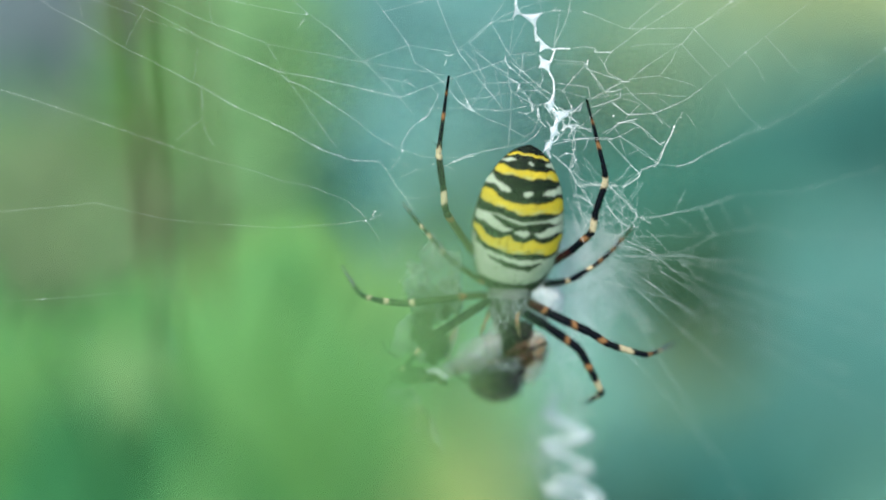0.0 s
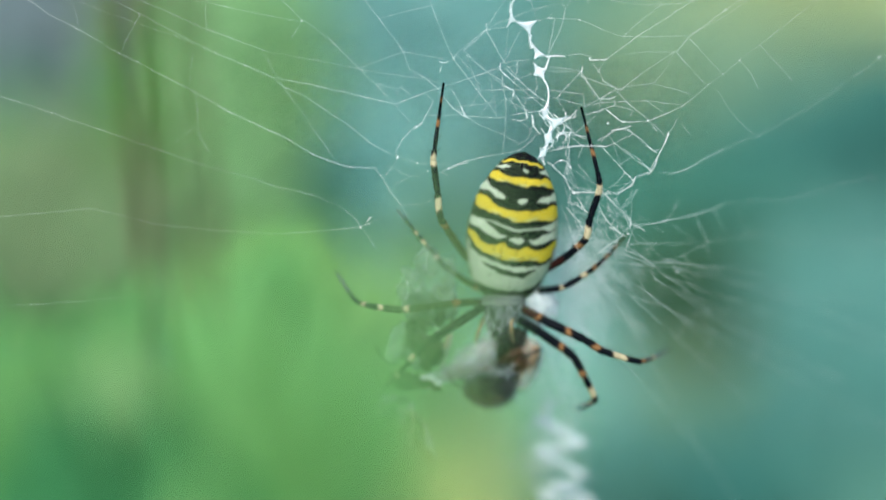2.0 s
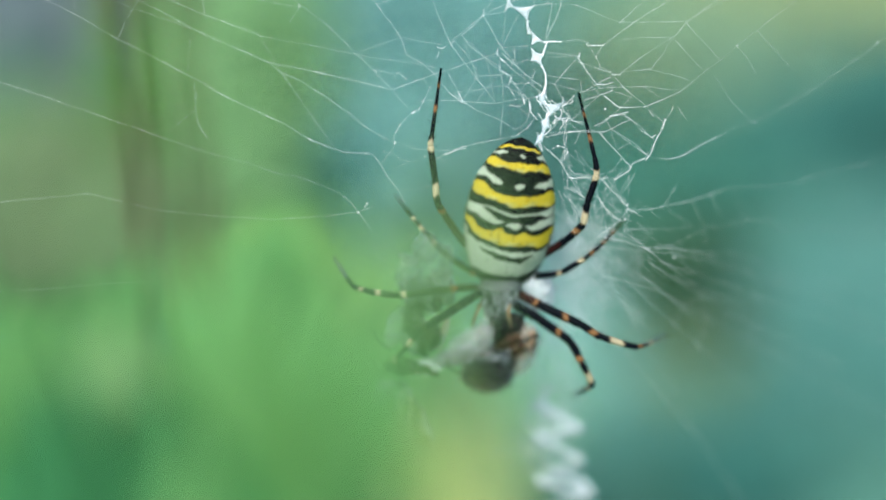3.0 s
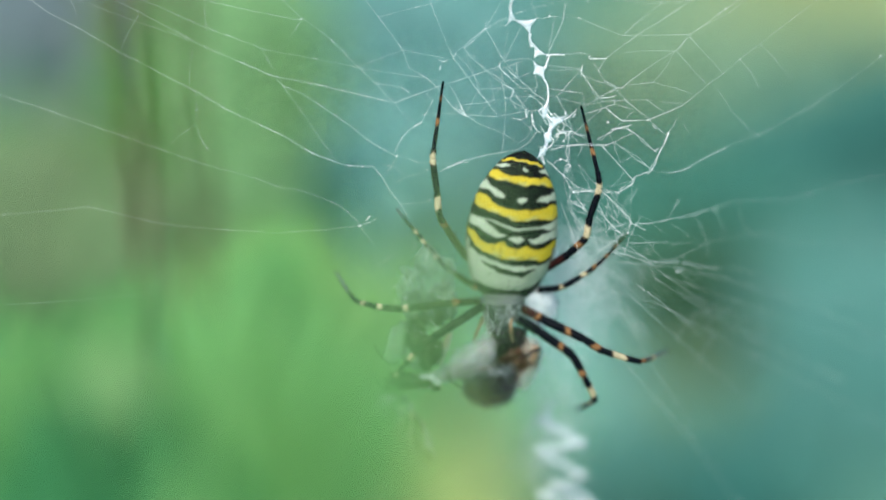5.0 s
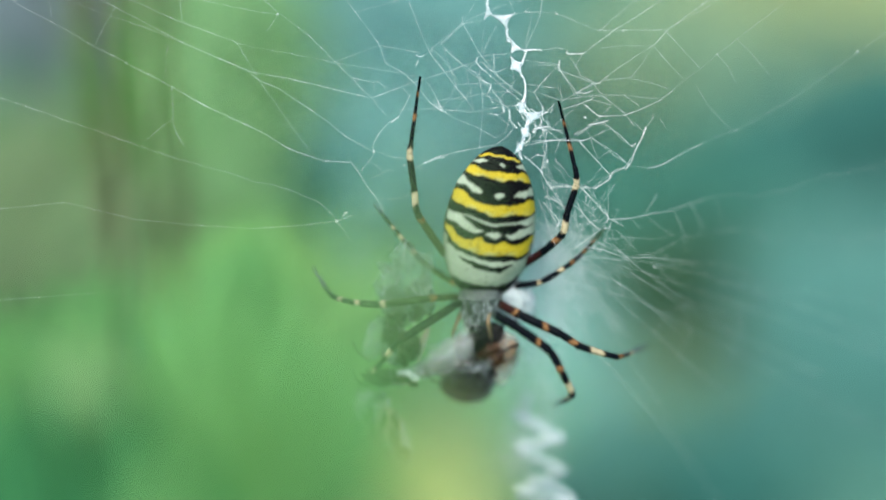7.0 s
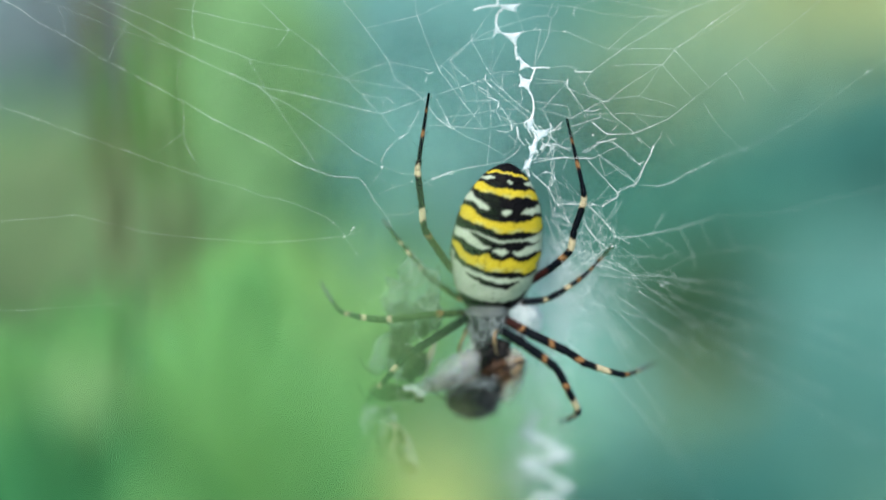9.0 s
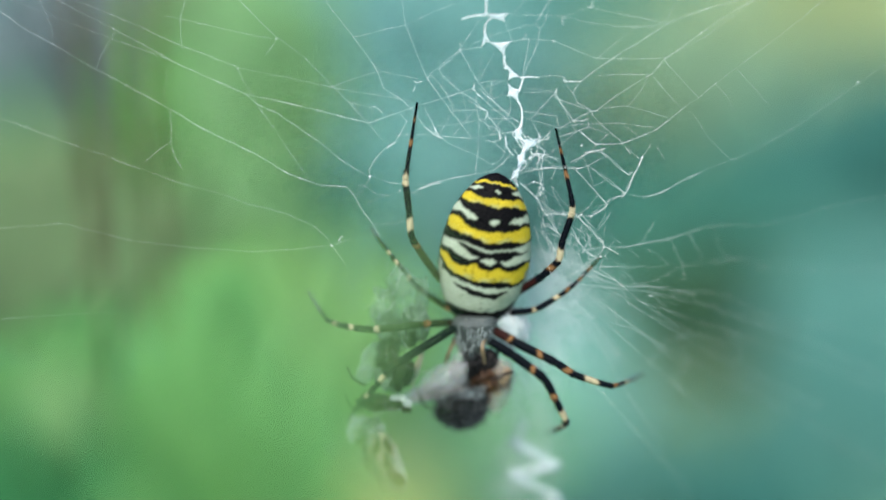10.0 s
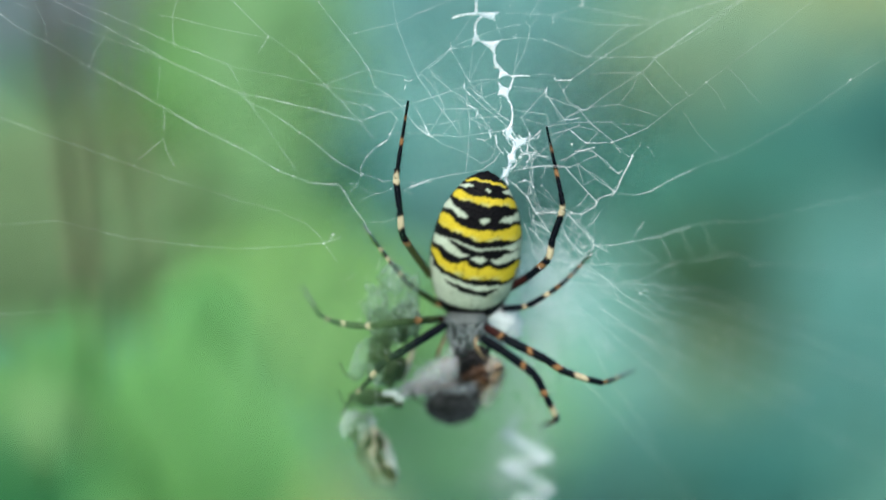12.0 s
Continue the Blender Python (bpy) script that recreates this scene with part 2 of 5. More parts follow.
def bush(name, centre, radii, mat, count, leaf, label, seed, category="plant"):
    """A clump of many small leaves round a centre (millimetres) with stems down to the ground."""
    rng = np.random.default_rng(seed)
    verts, faces, base = [], [], 0
    for i in range(count):
        d = rng.normal(size=3)
        d /= np.linalg.norm(d)
        at = np.array(centre) + d * np.array(radii) * rng.uniform(0.25, 1.0) ** 0.5
        g = leaf_grid(leaf * rng.uniform(0.7, 1.4), leaf * rng.uniform(0.3, 0.5), rng.uniform(0.2, 1.3), 0.2, 4)[:, ::2]
        turn = np.array(Euler((rng.uniform(-1.1, 0.2), rng.uniform(-0.9, 0.9), rng.uniform(-1.0, 1.0))).to_matrix())
        p = g.reshape(-1, 3) @ turn.T + at
        p[:, 2] = np.maximum(p[:, 2], 2 - EYE * 1000)
        verts.extend((p / 1000 + (0, 0, EYE)).tolist())
        for a in range(3):
            for b in range(2):
                q = base + a * 3 + b
                faces.append((q, q + 1, q + 4, q + 3))
        base += 12
    me = bpy.data.meshes.new(name)
    me.from_pydata(verts, [], faces)
    top = tagged(new(name), label, category, "meadow plants behind the web")
    top.location = mm((centre[0], centre[1], -EYE * 1000))
    crown = part("leaves", me, mat, top)
    crown.matrix_parent_inverse = top.matrix_basis.inverted()
    tagged(crown, kind="stuff")
    for i in range(3):
        o = rng.uniform(-0.4, 0.4, 2) * radii[0]
        foot = (centre[0] + o[0] * 0.5, centre[1] + o[1] * 0.5, -EYE * 1000)
        line = spline([foot, (foot[0], foot[1], (foot[2] + centre[2]) / 2), (centre[0] + o[0], centre[1] + o[1], centre[2])], 4)
        s = part("stem", grid_mesh("stem", tube_points(line, radii[0] * 0.02), True), mat, top)
        s.matrix_parent_inverse = top.matrix_basis.inverted()
    return top


BUSHES = [
    # centre, radii, material, leaves, leaf length, label
    ((-71.5, 1136.9, -222.3), (170, 120, 170), MISTY, 700, 45, "pale blue-green leafy meadow plant, out of focus"),
    ((100.2, 1272.2, -291.5), (150, 120, 170), TEAL, 600, 45, "blue-green leafy meadow plant, out of focus"),
    ((327.8, 948.5, -317.0), (90, 90, 40), TEAL, 450, 40, "blue-green leafy meadow plant, out of focus"),
    ((249.0, 825.2, -372.7), (150, 100, 55), TEAL, 600, 40, "blue-green leafy meadow plant, out of focus"),
    ((105.0, 778.2, -355.7), (70, 70, 70), PALE_TEAL, 500, 40, "blue-green leafy meadow plant, out of focus"),
    # Shaded patches of meadow, made by darker leaf colours; nothing casts this shade.
    ((367.2, 980.8, -217.6), (80, 60, 50), DARK_TEAL, 450, 40, "blue-green plant with shade put into its dark leaf colour, out of focus"),
    ((309.2, 973.6, -239.7), (75, 60, 42), DARK_TEAL, 450, 40, "blue-green plant with shade put into its dark leaf colour, out of focus"),
    ((244.2, 964.3, -268.4), (65, 60, 34), HALF_TEAL, 450, 40, "blue-green plant with some shade put into its dull leaf colour, out of focus"),
    ((174.6, 959.2, -283.9), (50, 50, 30), HALF_TEAL, 400, 40, "blue-green plant with some shade put into its dull leaf colour, out of focus"),
    ((152.0, 751.3, -276.5), (41, 38, 25), SHADE, 400, 30, "low olive plant with shade put into its dark leaf colour, out of focus"),
    ((146.8, 674.5, -383.5), (45, 40, 18), SHADE, 300, 30, "low olive plant with shade put into its dark leaf colour, out of focus"),
]
BUSHES += [
    ((113.6, 714.0, -391.3), (60, 60, 40), TEAL, 400, 35, "blue-green leafy meadow plant, out of focus"),
    ((504.4, 1418.2, -165.6), (120, 100, 60), STRAW, 400, 50, "straw-green tall meadow grass tuft, out of focus"),
    ((400.4, 1410.2, -190.3), (165, 120, 90), STRAW, 600, 50, "straw-green tall meadow grass tuft, out of focus"),
    ((212.4, 1241.2, -225.1), (130, 90, 85), MOSS, 520, 50, "green tall meadow plant, out of focus"),
    ((138.9, 1739.2, -148.5), (240, 120, 75), HALF_TEAL, 500, 50, "dull green tall meadow plant, out of focus"),
    ((305.2, 1239.4, -230.6), (120, 80, 55), MOSS, 450, 45, "dull green tall meadow plant, out of focus"),
    ((-437.1, 1400.0, -233.9), (175, 100, 140), GREYISH, 800, 50, "grey-blue meadow plant, out of focus"),
    ((-117.8, 403.8, -116.4), (60, 40, 27), OLIVE, 450, 22, "olive green meadow plant, out of focus"),
    ((-55.0, 355.4, -71.2), (22, 20, 46), BRIGHT, 460, 14, "bright green upright meadow plant, out of focus"),
    ((-104.1, 395.9, -140.5), (75, 40, 35), SPRING, 500, 22, "green meadow plant, out of focus"),
    ((-37.4, 304.5, -130.8), (28, 26, 18), GRASSY, 400, 22, "olive green meadow plant, out of focus"),
]
BUSHES += [
    ((-123.3, 378.2, -130.3), (60, 30, 24), OLIVE, 400, 20, "olive green meadow plant, out of focus"),
    ((-59.8, 673.0, -194.1), (20, 30, 22), DARK_TEAL, 180, 25, "blue-green plant with shade put into its dark leaf colour, out of focus"),
    ((-5.3, 539.8, -280.2), (54, 50, 45), SUNLIT, 420, 30, "green meadow plant, out of focus"),
]
BUSHES += [
    ((-88.0, 420.0, -58.6), (26, 22, 40), OLIVE, 320, 16, "olive green upright meadow plant, out of focus"),
    ((-86.8, 400.0, -87.8), (24, 20, 36), MID, 320, 16, "mid green upright meadow plant, out of focus"),
    # Another shaded patch, darkened by its deep leaf colour alone.
    ((-193.1, 520.0, -147.8), (38, 30, 46), DEEP, 320, 22, "meadow plant with shade put into its deep green leaf colour, out of focus"),
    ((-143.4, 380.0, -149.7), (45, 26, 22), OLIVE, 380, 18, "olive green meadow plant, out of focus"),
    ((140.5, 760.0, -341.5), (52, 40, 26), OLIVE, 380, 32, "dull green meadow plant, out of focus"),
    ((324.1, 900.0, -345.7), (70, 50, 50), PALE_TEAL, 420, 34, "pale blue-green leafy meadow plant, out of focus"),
    ((167.4, 620.0, -352.8), (42, 34, 18), DARK_TEAL, 360, 26, "blue-green plant with shade put into its dark leaf colour, out of focus"),
]
for i, (c, r, m, n, l, text) in enumerate(BUSHES):
    bush("meadow_plant", c, r, m, n, l, text, 20 + i)


def meadow_grass(count):
    """Bent blades of grass all over the near meadow, denser in tufts."""
    rng = np.random.default_rng(77)
    tufts = np.stack([rng.uniform(-3.4, 3.6, 1500), rng.uniform(-1.5, 5.5, 1500)], 1)
    at = tufts[rng.integers(0, 1500, count)] + rng.normal(size=(count, 2)) * 0.05
    loose = np.arange(count) % 3 == 0
    at[loose] = np.stack([rng.uniform(-3.4, 3.6, loose.sum()), rng.uniform(-1.5, 5.5, loose.sum())], 1)
    at = at[np.hypot(at[:, 0], at[:, 1]) > 0.25]
    n = len(at)
    h, w, a, lean = rng.uniform(0.03, 0.09, n), rng.uniform(0.0018, 0.004, n), rng.uniform(0, 2 * np.pi, n), rng.uniform(0.1, 0.9, n)
    side = np.stack([-np.sin(a), np.cos(a), 0 * a], 1) * w[:, None]
    verts = np.zeros((n, 4, 2, 3))
    for k, (t, f) in enumerate(((0, 1), (0.4, 0.9), (0.75, 0.6), (1, 0.08))):
        c = np.stack([at[:, 0] + np.cos(a) * lean * h * t * t, at[:, 1] + np.sin(a) * lean * h * t * t, -0.012 + (h + 0.012) * t * (1 - 0.3 * lean * t)], 1)
        verts[:, k, 0], verts[:, k, 1] = c - side * f, c + side * f
    q = (8 * np.arange(n)[:, None] + np.array((0, 2, 4))).reshape(-1)
    me = bpy.data.meshes.new("meadow_grass")
    me.from_pydata(verts.reshape(-1, 3).tolist(), [], np.stack([q, q + 1, q + 3, q + 2], 1).tolist())
    return tagged(part("meadow_grass", me, GRASS), "short blue-green meadow grass, out of focus", "grass", kind="stuff")


meadow_grass(60000)


def blade(tip, length, width, lean, mat, parent, seed):
    """A leaf of the near plant whose tip reaches the given place (millimetres); lean: degrees to the right."""
    rng = np.random.default_rng(seed)
    g = leaf_grid(length, width, rng.uniform(-0.25, 0.35), rng.uniform(0.1, 0.35), 9)
    turn = np.array(Euler((0, radians(lean), radians(rng.uniform(-35, 35)))).to_matrix())
    p = g @ turn.T
    p += np.array(tip) - p[-1, 2]
    foot = p[0, 2].copy()
    p = p / 1000
    p[..., 2] += EYE
    lf = part("leaf", grid_mesh("leaf", p, False), mat, parent)
    lf.matrix_parent_inverse = parent.matrix_basis.inverted()
    return foot


def near_plant(name, label, leaves, mats, seed, stem_mat, stem=0.4, sprays=4):
    spray = np.random.default_rng(seed)
    first = leaves[0][0]
    top = tagged(new(name), label, "plant")
    top.location = mm((first[0], first[1], -EYE * 1000))
    for i, (tip, length, width, lean, which) in enumerate(leaves):
        foot = blade(tip, length, width if sprays == 1 else width * 0.6, lean, mats[which], top, seed + i)
        for k in range(sprays - 1):
            o = spray.uniform(-1, 1, 3) * (0.55 * width, 2.2, 2.4) - (0, 0, 0.6)
            blade((tip[0] + o[0], tip[1] + o[1], tip[2] + o[2]), length * spray.uniform(0.6, 1.05), width * spray.uniform(0.4, 0.6), lean + spray.uniform(-16, 16), mats[which], top, seed + 300 + 10 * i + k)
        line = spline([(first[0] + 0.3 * (foot[0] - first[0]), foot[1] + 4, -EYE * 1000), (foot[0], foot[1] + 2, foot[2] - 60), foot], 5)
        s = part("stem", grid_mesh("stem", tube_points(line, stem), True), stem_mat, top)
        s.matrix_parent_inverse = top.matrix_basis.inverted()
    return top


PALETTE = [GREEN, LIME, DEEP, YELLOWISH, MID]
near_plant("broad_leaved_plant", "bright green broad-leaved plant close before the lens, blurred", [
    ((-11.0, 70.8, -21.7), 12, 6, 4, 0), ((-15.8, 70.9, -24.4), 28, 8, -6, 0), ((-20.4, 70.0, -25.4), 30, 9, 5, 0),
    ((-24.4, 70.0, -25.9), 28, 8, -8, 0), ((-7.5, 67.9, -24.1), 26, 8, 8, 0), ((-29.6, 70.0, -27.1), 28, 9, -4, 0),
    ((-32.4, 69.8, -24.8), 28, 9, -8, 0), ((-27.0, 70.0, -27.6), 28, 8, -12, 0), ((-3.9, 58.0, -24.0), 13, 6, 8, 0),
    ((-18.5, 71.5, -25.8), 30, 9, 0, 0), ((-23.4, 71.0, -27.4), 26, 8, 4, 1), ((-13.5, 71.4, -26.1), 28, 9, -4, 0),
    ((-9.3, 71.0, -27.4), 26, 9, 6, 0), ((-5.8, 60.0, -24.5), 21, 7, 10, 0), ((-2.7, 49.0, -19.7), 9, 4.2, 10, 0),
    ((-3.5, 49.0, -20.2), 9, 5.2, 8, 4), ((-2.3, 49.0, -20.1), 7, 2.6, 10, 0), ((-18.0, 65.0, -26.0), 9, 6, 3, 1), ((-9.7, 76.0, -26.0), 20, 8, 0, 0), ((-12.6, 77.0, -27.3), 20, 8, 0, 0)
], PALETTE, 100, GREEN)
near_plant("deep_green_plant", "deep green leafy plant close before the lens, blurred", [
    ((-21.6, 62.4, -27.9), 20, 6, 0, 2), ((-15.0, 62.4, -27.9), 20, 6, 0, 2), ((-6.8, 61.7, -30.3), 20, 6, 8, 0), ((-26.0, 61.6, -30.6), 20, 6, -5, 4),
    ((-19.1, 59.0, -28.5), 18, 6, 0, 2), ((-13.8, 59.0, -29.6), 18, 5, 0, 2), ((-22.0, 59.0, -30.3), 18, 6, 0, 2), ((-10.7, 61.0, -28.9), 20, 6, 3, 0),
], PALETTE, 140, DEEP)
near_plant("slender_plant", "slender pale green leaves close before the lens, blurred", [
    ((1.5, 47.0, -11.2), 7, 1.2, 6, 1), ((0.6, 47.0, -12.2), 7, 1.3, 4, 1), ((-0.3, 46.0, -13.5), 7, 1.2, 2, 1),
], PALETTE, 190, GREEN, 0.15, 1)
yellowing = near_plant("yellowing_plant", "yellow-green leaf tips close before the lens, blurred", [
    ((0.8, 54.0, -25.7), 14, 5.0, -2, 3), ((-0.3, 54.0, -27.0), 13, 3.9, 4, 3), ((2.0, 54.0, -27.0), 13, 3.4, -4, 3),
    ((0.3, 55.0, -26.2), 13, 4.8, 3, 3), ((1.5, 53.0, -26.2), 13, 4.0, -5, 3), ((0.8, 55.5, -26.6), 12, 4.2, 0, 3),
], PALETTE, 170, YELLOWISH, 0.3, 1)


def stalk(name, line, radius, mat, label):
    """A jointed grass stalk: pieces of stem with a thicker node between each two."""
    pts = spline(line, 8)
    n = len(pts)
    r = radius * np.linspace(1.2, 0.8, n)
    top = tagged(new(name), label, "grass stalk", "dry stalks before the web")
    top.location = mm(line[0])
    cuts = [0, n // 3, 2 * n // 3, n - 1]
    for k, (a, b) in enumerate(zip(cuts[:-1], cuts[1:])):
        bit("stem_piece", grid_mesh("stem_piece", tube_points(pts[a:b + 1], r[a:b + 1], 10), True), mat, top)
        bit("node", lump(pts[b], (r[b] * 1.35, r[b] * 1.35, r[b] * 1.6), 0.1, 1, 2), mat, top)
    return top


BENT = [(-18.9, 76.0, -32.4), (-19.0, 77.0, -23.7), (-18.8, 76.0, -18.0), (-18.0, 73.0, -13.0), (-18.1, 70.0, -9.5), (-18.4, 67.0, -5.8), (-18.5, 63.0, -2.4)]
SLIM = [(-14.4, 73.0, -28.9), (-14.4, 73.0, -24.1), (-14.2, 72.0, -18.9), (-14.5, 71.0, -15.0), (-14.7, 70.0, -11.1), (-14.8, 69.0, -7.0)]
for line, radius, text in ((BENT, 0.36, "thin brown dry grass stalk with a drooping tip, blurred"), (SLIM, 0.22, "slender brown dry grass stalk, blurred")):
    stalk("dry_stalk", [(line[0][0] + 2, line[0][1] + 8, -EYE * 1000)] + line, radius, STALK, text)

# ---- the web ----
WEB_Y = 108.3
web = tagged(new("orb_web"), "white silk orb web with a zigzag band and irregular hub threads", "spider web")
web.location = mm((8.5, WEB_Y, -31))
UNDO = web.matrix_basis.inverted()


def bowed(p):
    """The web hangs a little behind the spider, bellies forward round the hub, and its far right falls away from the eye."""
    k = 1.011 - 0.013 * min(1.0, max(0.0, (p[2] + 32) / 8)) * min(1.0, max(0.0, (p[0] + 4) / 6)) + 0.0014 * max(0.0, p[0] - 23) - 0.0028 * min(22.0, max(0.0, -16 - p[2])) * min(1.0, max(0.0, (28 - p[0]) / 8))
    e = (7.0, 0.0, 4.0)
    return tuple(e[i] + (p[i] - e[i]) * k for i in range(3))


def behind(points):
    """Points of the flat web in millimetres, moved back with it."""
    e = np.array((7.0, 0.0, 4.0))
    p = np.asarray(points, float)
    k = np.interp(-p[..., 2], (24, 32), (0.998, 1.011)) - 0.0028 * np.interp(-p[..., 2], (16, 27, 33, 38), (0, 11, 11, 0))
    return e + (p - e) * k[..., None]


def thread(nodes, radius=0.022, name="radial_thread", y=WEB_Y, label="", sag=0.0):
    pts = [bowed((n[0], y, n[1])) for n in nodes]
    line = []
    for a, b in zip(pts[:-1], pts[1:]):
        a, b = np.array(a), np.array(b)
        for t in np.linspace(0, 1, 9 + int(min(30, np.linalg.norm(b - a) * 4)), endpoint=False):
            q = a + (b - a) * t
            q[2] -= sag * 4 * t * (1 - t)
            line.append(q)
    line.append(np.array(pts[-1]))
    f = np.arange(len(line)) * 1.0
    far = np.hypot(np.array(line)[:, 0] - 9, np.array(line)[:, 2] + 24)
    right = np.array(line)[:, 0] > 9
    wave = np.where(right, np.interp(far, (6, 14, 30, 50), (1.35, 1.08, 0.95, 0.95)), np.interp(far, (6, 14, 30, 50), (1.35, 1.15, 0.92, 0.85))) * (0.85 + 0.35 * np.sin(f * 0.31 + pts[0][0]) * np.sin(f * 0.13 + pts[0][2]))
    beads = rng.uniform(size=len(line))
    wave = wave * np.where(beads > 0.95, 1 + 36 * (beads - 0.95), 1.0) * np.where(~right & (far > 14) & (beads < 0.07), 2.3, 1.0)
    sway = np.cumsum(rng.normal(size=(len(line), 3)), axis=0) * 0.004
    line = np.array(line) + sway - np.linspace(0, 1, len(line))[:, None] * sway[-1]
    ob = part(name, grid_mesh(name, tube_points(line, radius * wave, 5), True), SILK, web, label)
    ob.matrix_parent_inverse = UNDO
    for a in pts[1:-1]:
        if rng.uniform() < 0.6:
            size = radius * rng.uniform(2.0, 4.6)
            e = part("silk_bead", lump(a, (size, size, size * rng.uniform(0.7, 1.5)), 0.5, 0.7, 2, (0, rng.uniform(0, 180), 0), a[0]), SILK, web)
            e.matrix_parent_inverse = UNDO
    return ob


rng = np.random.default_rng(5)
STRONG_THREADS = [
    [(-39.9, -9.4), (-35.5, -11.8), (-34.3, -12.8), (-31.8, -14.1), (-29.5, -15.4), (-28.3, -16.2), (-25.5, -17.7), (-22.4, -19.4), (-21.5, -19.9), (-19.3, -21.3), (-16, -22.9), (-13.8, -24), (-11.5, -25.5), (-9.2, -26.4), (-8.2, -26.7), (-5.9, -26.8), (-5.2, -27.8), (-4.5, -29.1), (-3.6, -30.3), (-3, -31.5)],
    [(-20.2, -16), (-14.7, -18.4), (-11.6, -19), (-8.5, -19.7), (-6.5, -20.2), (-3.9, -20.8)], [(-3.9, -20.8), (-1.5, -19.9), (-0.7, -19.6)],
    [(4.2, -13.5), (4.2, -14.1), (3.5, -14.9), (2.3, -15.9)],
    [(13.5, -16.8), (14.9, -16.7), (15.5, -16.2), (17.9, -14.4), (19.8, -13.2), (22.2, -11.5), (23.1, -11.1), (25.5, -10.2), (27.5, -9.6), (34.6, -7.5)],
    [(15.8, -20.4), (15.8, -20.9), (14.7, -21.3), (13.2, -21.8)],
]
STRONG_THREADS += [
    [(17.3, -22.4), (18.8, -22.3), (20.3, -21.7), (21.9, -20.9), (23, -20)],
    [(14.3, -24.1), (15.3, -23.5), (16, -23.1), (16.9, -23.1), (17.6, -23.5), (18.4, -24.1), (19.2, -24.9), (19.7, -25.3)],
    [(9.7, -25.2), (11, -24.9), (12.3, -24.7), (13.8, -24.7), (15.1, -24.7), (15.8, -24.4)], [(9.8, -26.2), (11.4, -27.6), (11.9, -28.6), (12, -29.7)],
    [(-3.8, -25.7), (-3.9, -25.1), (-3.3, -24), (-2.5, -23.1)], [(-0.2, -27.4), (0.8, -26.8), (1.6, -26.4), (2.6, -26.1)],
]
CLEAR_THREADS = [
    [(-36.5, -6.9), (-29.4, -10.3), (-28.2, -10.8), (-25.5, -11.9), (-23.8, -12.6), (-21.4, -13.7), (-20.4, -14.1), (-15.6, -15.9)],
    [(-37.6, -7), (-30.6, -10.5), (-26.3, -12.7), (-22.2, -14.9), (-20.2, -16)], [(-0.7, -19.6), (0.5, -19.2), (3.5, -18.2), (5.4, -17.5)],
    [(-14.7, -18.4), (-13.8, -19.2), (-12.1, -19.9), (-10.1, -21.3), (-7.9, -22.9), (-6.3, -24.3), (-4.8, -25.2), (-3.8, -25.7)],
    [(-18.5, -6.5), (-15, -10.1), (-13.8, -11.3), (-11.9, -13.2)], [(-11.9, -13.2), (-9.4, -15.1), (-7.1, -17.5), (-5.6, -19), (-4.5, -20.3), (-3.9, -20.8)],
    [(-9.8, -6.4), (-7.5, -9.9), (-6.9, -10.8), (-5.1, -13.1), (-3.9, -14.7), (-3, -16), (-2.5, -17.6), (-1, -18.5), (0, -19.5), (0.8, -20.6), (1.1, -21)],
]
CLEAR_THREADS += [
    [(-0.6, -11.9), (0.3, -14.2), (1.4, -16.8)], [(1.4, -16.8), (2.3, -18), (3.6, -19.8), (4.3, -20.6), (5.2, -21.9)],
    [(-41.6, -19.5), (-37.1, -20.9), (-35.7, -21.4), (-34.9, -21.7), (-32.2, -22.7), (-29.4, -23.7), (-27.2, -24.5), (-25.9, -25), (-22.9, -26.1), (-22.1, -26.4), (-20.1, -27)],
    [(-7.4, -32.4), (-6.6, -32.1), (-5.8, -31.7)], [(4.3, -11.4), (4.8, -11.2), (6.2, -11)],
    [(13.8, -6.3), (11.8, -9.9), (10.8, -11.8), (11.2, -12.1), (11, -13.4), (10.7, -14.4), (10.2, -15.4), (9.8, -16.4)],
    [(10, -12.7), (9.7, -13.1), (10.3, -13.1), (10.1, -14.6), (9.8, -16.1)], [(4.2, -14.2), (5, -15.5), (5.6, -16.6), (5.9, -17)],
    [(5.8, -17.9), (6.7, -18.8), (7.8, -19.7), (8.9, -20.6), (9.4, -21.1)],
]
CLEAR_THREADS += [
    [(6, -17.6), (6.7, -18.3), (8.1, -19.5), (8.9, -20.2), (9.7, -20.7)], [(5.7, -18.2), (5.7, -19.1), (6, -20.3), (6, -21.3)],
    [(6.7, -19.7), (6.5, -20.5), (6.9, -21.2), (7, -21.4)], [(6.7, -19.7), (7.6, -21), (7.9, -22.1)], [(1.5, -21.1), (2.3, -21.9), (3.6, -22), (5.1, -22.1)],
    [(8.6, -17.9), (8.8, -19.2), (8.5, -20)], [(9.9, -19.5), (12.9, -19.9), (13.1, -20.9)], [(10.6, -20.2), (11.6, -19), (12.7, -17.8)],
    [(6.6, -22.2), (7.4, -22.3), (7.9, -22.1), (8.1, -21.5)], [(8.4, -21.8), (8.4, -22.9), (8.1, -23.9)], [(10.4, -22.9), (10.9, -22.3), (12.1, -22.1), (12.3, -21.7)],
    [(16.2, -14.7), (17.6, -13.4), (19.5, -11.8), (21.4, -11.7), (22.1, -11.3)],
]
